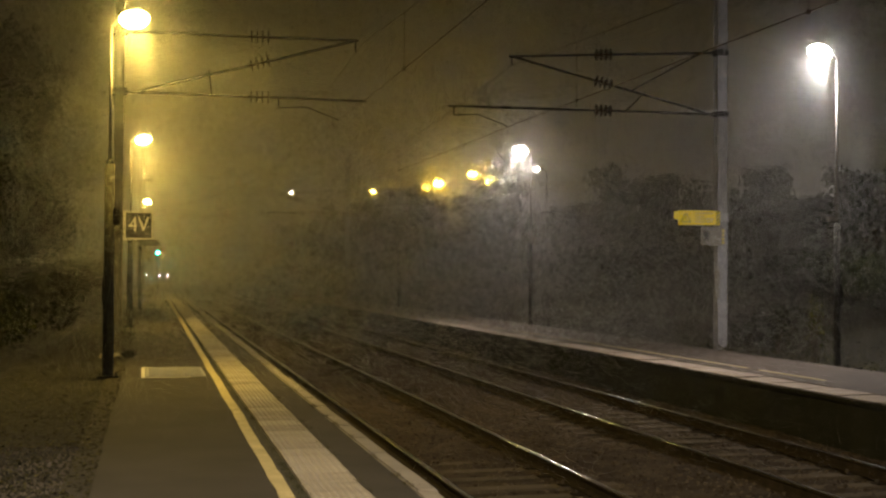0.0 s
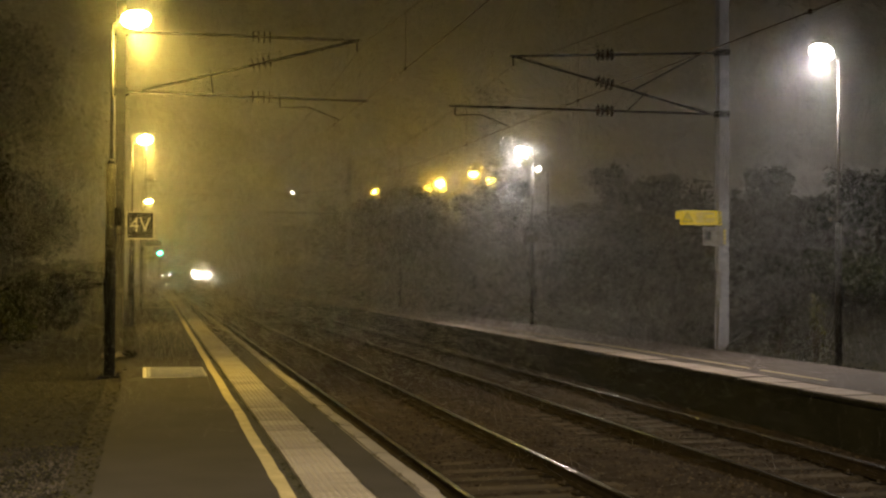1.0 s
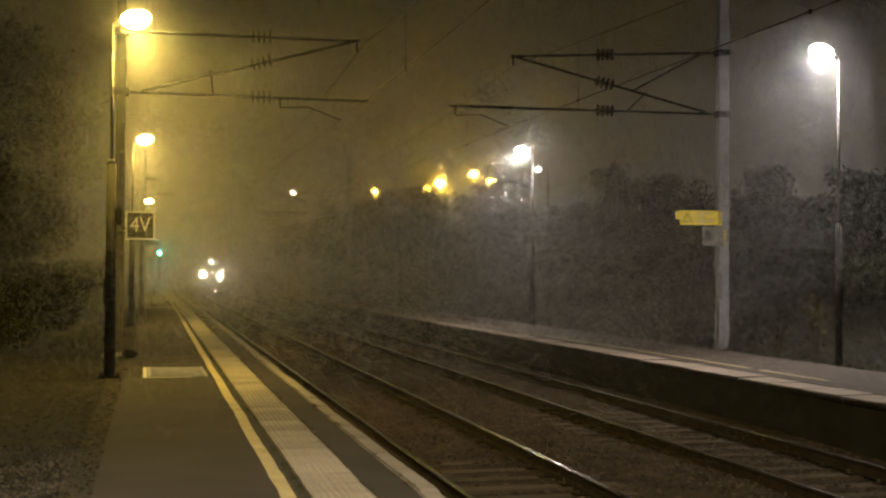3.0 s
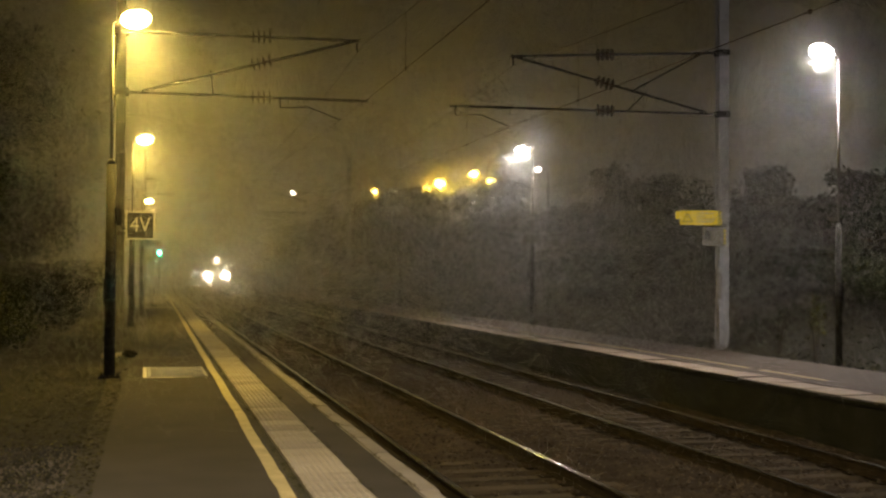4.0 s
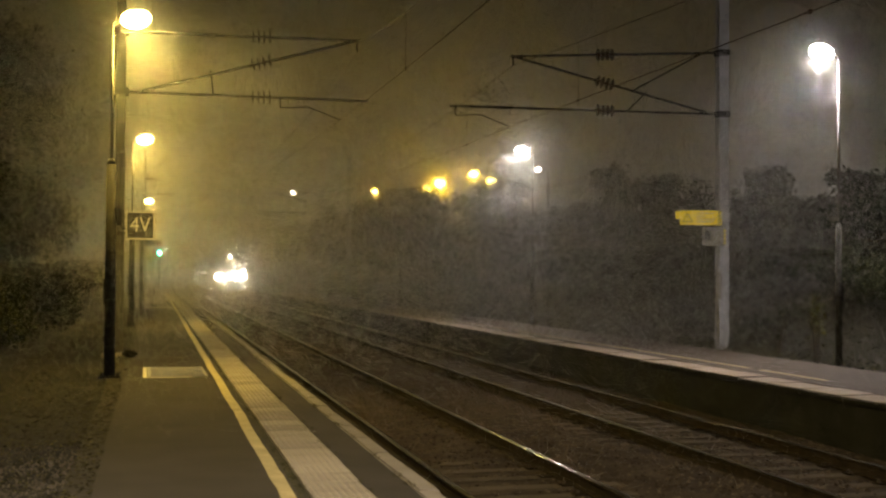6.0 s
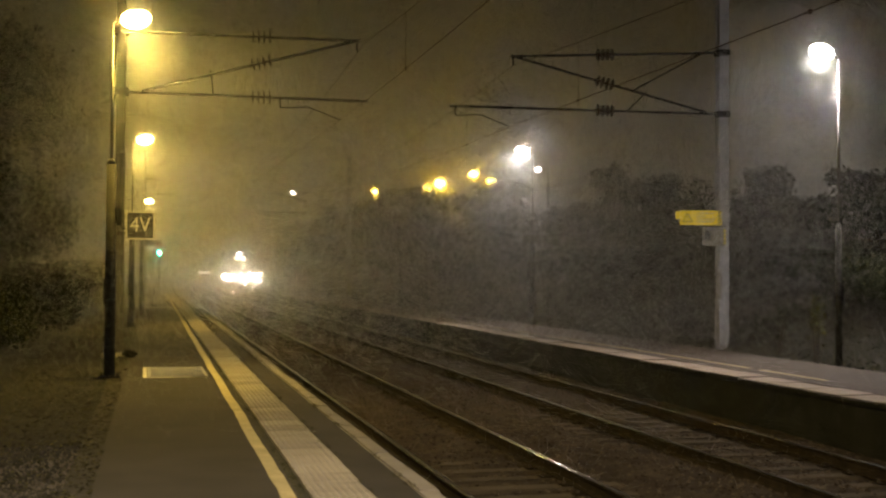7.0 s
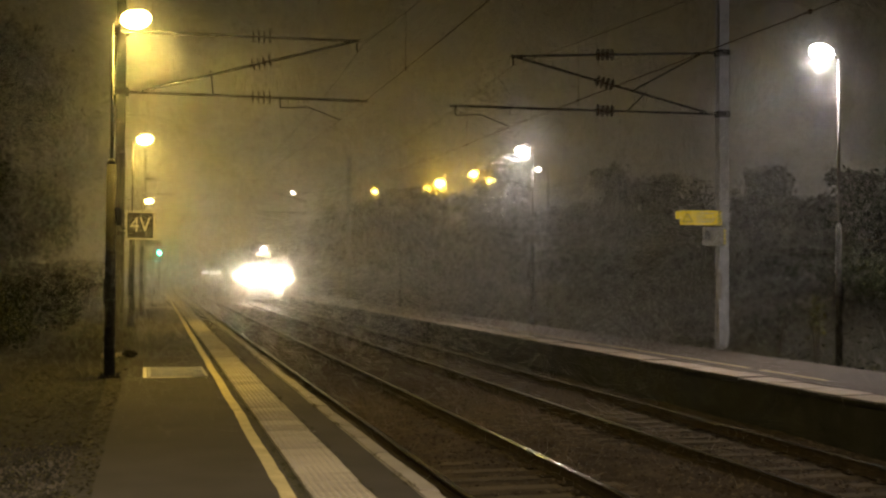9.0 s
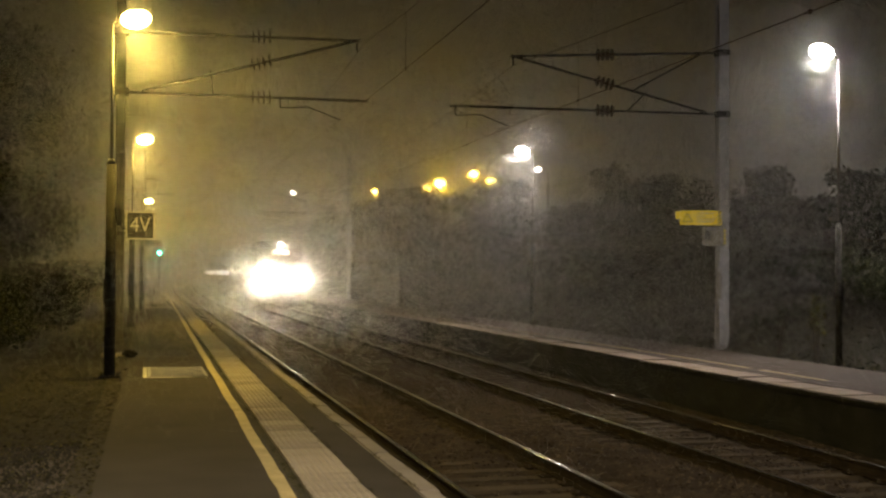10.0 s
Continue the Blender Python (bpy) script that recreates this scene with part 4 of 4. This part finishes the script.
train = build_train()


# ---- mist: fine threads of droplets hanging over the station ----
def droplets(n, l, p):
    out, d, t, f = n["Material Output"], n.new("ShaderNodeBsdfDiffuse"), n.new("ShaderNodeBsdfTranslucent"), n.new("ShaderNodeBsdfRefraction")
    n.remove(p)
    m, m2 = n.new("ShaderNodeMixShader"), n.new("ShaderNodeMixShader")
    for s in (d, t, f):
        s.inputs["Color"].default_value = (0.93, 0.93, 0.93, 1)
    f.inputs["Roughness"].default_value, f.inputs["IOR"].default_value = 0.68, 1.33
    m.inputs[0].default_value, m2.inputs[0].default_value = 0.6, 0.58
    l.new(d.outputs[0], m.inputs[1])
    l.new(t.outputs[0], m.inputs[2])
    l.new(m.outputs[0], m2.inputs[1])
    l.new(f.outputs[0], m2.inputs[2])
    l.new(m2.outputs[0], out.inputs["Surface"])


DROPLETS = material("water droplets", droplets)


def threads(rs, mid, half, wide):
    """Thin slivers of water at the places mid, of those half lengths and widths, turned at random."""
    n = len(mid)
    way = np.stack([rs.normal(0, 1, n), rs.normal(0, 0.5, n), rs.normal(0, 1, n)], 1)
    way /= np.linalg.norm(way, axis=1)[:, None]
    side = np.cross(way, rs.normal(0, 1, (n, 3)))
    side /= np.linalg.norm(side, axis=1)[:, None]
    way, side = way * np.reshape(half, (-1, 1)), side * np.reshape(wide, (-1, 1)) / 2
    return np.stack([mid - way - side, mid + way - side, mid + way + side, mid - way + side], 1).reshape(-1, 3)


def puff(rs, at, spread, depth, thick, count, length):
    """A bank of mist: how wide and deep it spreads, and how much of the light it stops in its middle."""
    mid = np.array(at) + rs.normal(0, 1, (count, 3)) * np.array((spread, depth, spread))
    return threads(rs, mid, np.full(count, length / 2), np.full(count, thick * 6.283 * spread ** 2 / (count * 0.6 * length)))


def mist_mesh(co):
    me = bpy.data.meshes.new("mist")
    me.from_pydata(co.tolist(), [], np.arange(len(co)).reshape(-1, 4).tolist())
    me.materials.append(DROPLETS)
    return new("mist", me)


def build_mist():
    rs = np.random.RandomState(17)
    n = MIST_COUNT
    y = np.interp(rs.uniform(0, 1, n), (0.0, 0.44, 0.73, 1.0), (12.0, 50.0, 100.0, 207.0))   # thinner in the distance
    x = -0.5 - 0.11 * y + rs.uniform(0, 1, n) * (2.0 + 0.78 * y)
    z = rs.uniform(0, 1, n) * (2.9 + 0.235 * y) - 0.1
    banks = [threads(rs, np.stack([x, y, z], 1), 0.018 * y, MIST_WIDTH * y * np.clip(y / 55, 0.25, 1))]
    # denser mist added at each lamp as its halo, and as hedge haze
    for at, spread, depth, thick, count, length in GLOW_BANKS:
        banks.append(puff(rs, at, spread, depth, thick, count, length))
    return tagged(mist_mesh(np.concatenate(banks)), "thin night mist of fine droplets, thickened into halos at the lamps", "mist", kind="stuff")


MIST_COUNT, MIST_WIDTH = 330000, 6.0e-5
# halos shaped as thick mist at the lamps; three banks haze the hedge
GLOW_BANKS = [
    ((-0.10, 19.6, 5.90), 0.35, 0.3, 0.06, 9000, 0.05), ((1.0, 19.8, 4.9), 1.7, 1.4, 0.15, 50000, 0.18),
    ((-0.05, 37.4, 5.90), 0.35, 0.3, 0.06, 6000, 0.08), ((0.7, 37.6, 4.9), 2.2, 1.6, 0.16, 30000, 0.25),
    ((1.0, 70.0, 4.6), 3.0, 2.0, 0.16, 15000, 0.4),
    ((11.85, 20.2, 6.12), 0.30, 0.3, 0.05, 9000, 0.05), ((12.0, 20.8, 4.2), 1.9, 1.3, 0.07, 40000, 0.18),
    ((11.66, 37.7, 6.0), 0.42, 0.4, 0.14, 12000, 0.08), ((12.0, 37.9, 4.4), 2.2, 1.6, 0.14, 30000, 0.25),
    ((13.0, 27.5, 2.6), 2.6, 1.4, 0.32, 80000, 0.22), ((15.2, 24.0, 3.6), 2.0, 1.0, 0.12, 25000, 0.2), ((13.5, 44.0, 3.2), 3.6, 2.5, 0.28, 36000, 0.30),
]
# halos of the distant lamps and green signal, added the same way
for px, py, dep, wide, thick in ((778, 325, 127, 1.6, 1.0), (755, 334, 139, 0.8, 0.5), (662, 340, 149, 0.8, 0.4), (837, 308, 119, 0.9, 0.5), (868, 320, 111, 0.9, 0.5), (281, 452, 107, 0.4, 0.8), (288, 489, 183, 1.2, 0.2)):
    GLOW_BANKS.append((on_ray(px, py, dep), wide, wide, thick, 4000, 0.4))
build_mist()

# droplets added before the train's lamps to shape their glare
spray = mist_mesh(np.concatenate([puff(np.random.RandomState(31 + k), (sx, sy, sz), wide, 0.4, thick, 8000, 0.14)
                                  for k, (sx, sy, sz, wide, thick) in enumerate(((-1.05, -0.9, 1.76, 0.80, 1.6), (1.05, -0.9, 1.76, 0.70, 1.6), (0.0, -0.5, 3.75, 0.25, 0.8), (0.0, -1.5, 2.3, 2.2, 0.12)))]))
spray.name, spray.parent = "spray", train
spray["label"] = "fine droplets that form the glare of the lamps"


# ---- the fog that closes the view, with lamp glow painted in ----
def build_backdrop():
    def build(n, l, p):
        out = n["Material Output"]
        n.remove(p)
        tc, norm = n.new("ShaderNodeTexCoord"), n.new("ShaderNodeVectorMath")
        norm.operation = "NORMALIZE"
        l.new(tc.outputs["Object"], norm.inputs[0])
        total = None

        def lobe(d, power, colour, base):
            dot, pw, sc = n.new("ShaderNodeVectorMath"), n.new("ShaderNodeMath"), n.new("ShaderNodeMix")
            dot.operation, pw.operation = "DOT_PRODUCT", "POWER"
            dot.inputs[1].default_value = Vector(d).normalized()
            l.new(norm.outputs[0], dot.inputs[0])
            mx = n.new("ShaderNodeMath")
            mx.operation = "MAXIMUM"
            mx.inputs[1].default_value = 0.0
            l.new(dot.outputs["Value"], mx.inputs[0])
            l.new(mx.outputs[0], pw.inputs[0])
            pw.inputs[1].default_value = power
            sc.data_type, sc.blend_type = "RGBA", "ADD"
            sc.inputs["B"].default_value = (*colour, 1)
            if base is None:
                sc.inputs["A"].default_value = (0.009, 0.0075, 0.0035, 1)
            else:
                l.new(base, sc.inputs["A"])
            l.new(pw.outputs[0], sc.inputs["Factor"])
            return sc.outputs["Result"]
        # painted glow: yellow by the near lamps, dim ahead, whitish at the right
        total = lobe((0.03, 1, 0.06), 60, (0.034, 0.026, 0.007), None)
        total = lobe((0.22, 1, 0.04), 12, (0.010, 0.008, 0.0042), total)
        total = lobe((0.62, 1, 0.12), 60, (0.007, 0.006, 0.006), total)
        noise_t, mul = n.new("ShaderNodeTexNoise"), n.new("ShaderNodeMapRange")
        noise_t.inputs["Scale"].default_value = 5
        l.new(norm.outputs[0], noise_t.inputs["Vector"])
        mul.inputs["To Min"].default_value, mul.inputs["To Max"].default_value = 0.8, 1.2
        l.new(noise_t.outputs["Fac"], mul.inputs["Value"])
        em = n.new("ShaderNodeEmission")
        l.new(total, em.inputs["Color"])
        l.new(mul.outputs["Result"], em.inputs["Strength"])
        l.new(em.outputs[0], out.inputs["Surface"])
    m = material("fog with painted glow", build)
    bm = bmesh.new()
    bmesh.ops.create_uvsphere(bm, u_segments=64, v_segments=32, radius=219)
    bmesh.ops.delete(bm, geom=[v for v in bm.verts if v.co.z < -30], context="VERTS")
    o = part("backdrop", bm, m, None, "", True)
    return tagged(o, "night fog backdrop with the station lamp glow painted in", "fog", kind="structure")


build_backdrop()


# ---- keyed motion ----
def motions():
    rows = []
    for t, y in TRAIN_ROWS:
        rows.append((t, train_pose(y)))
    walk(train, rows)


motions()
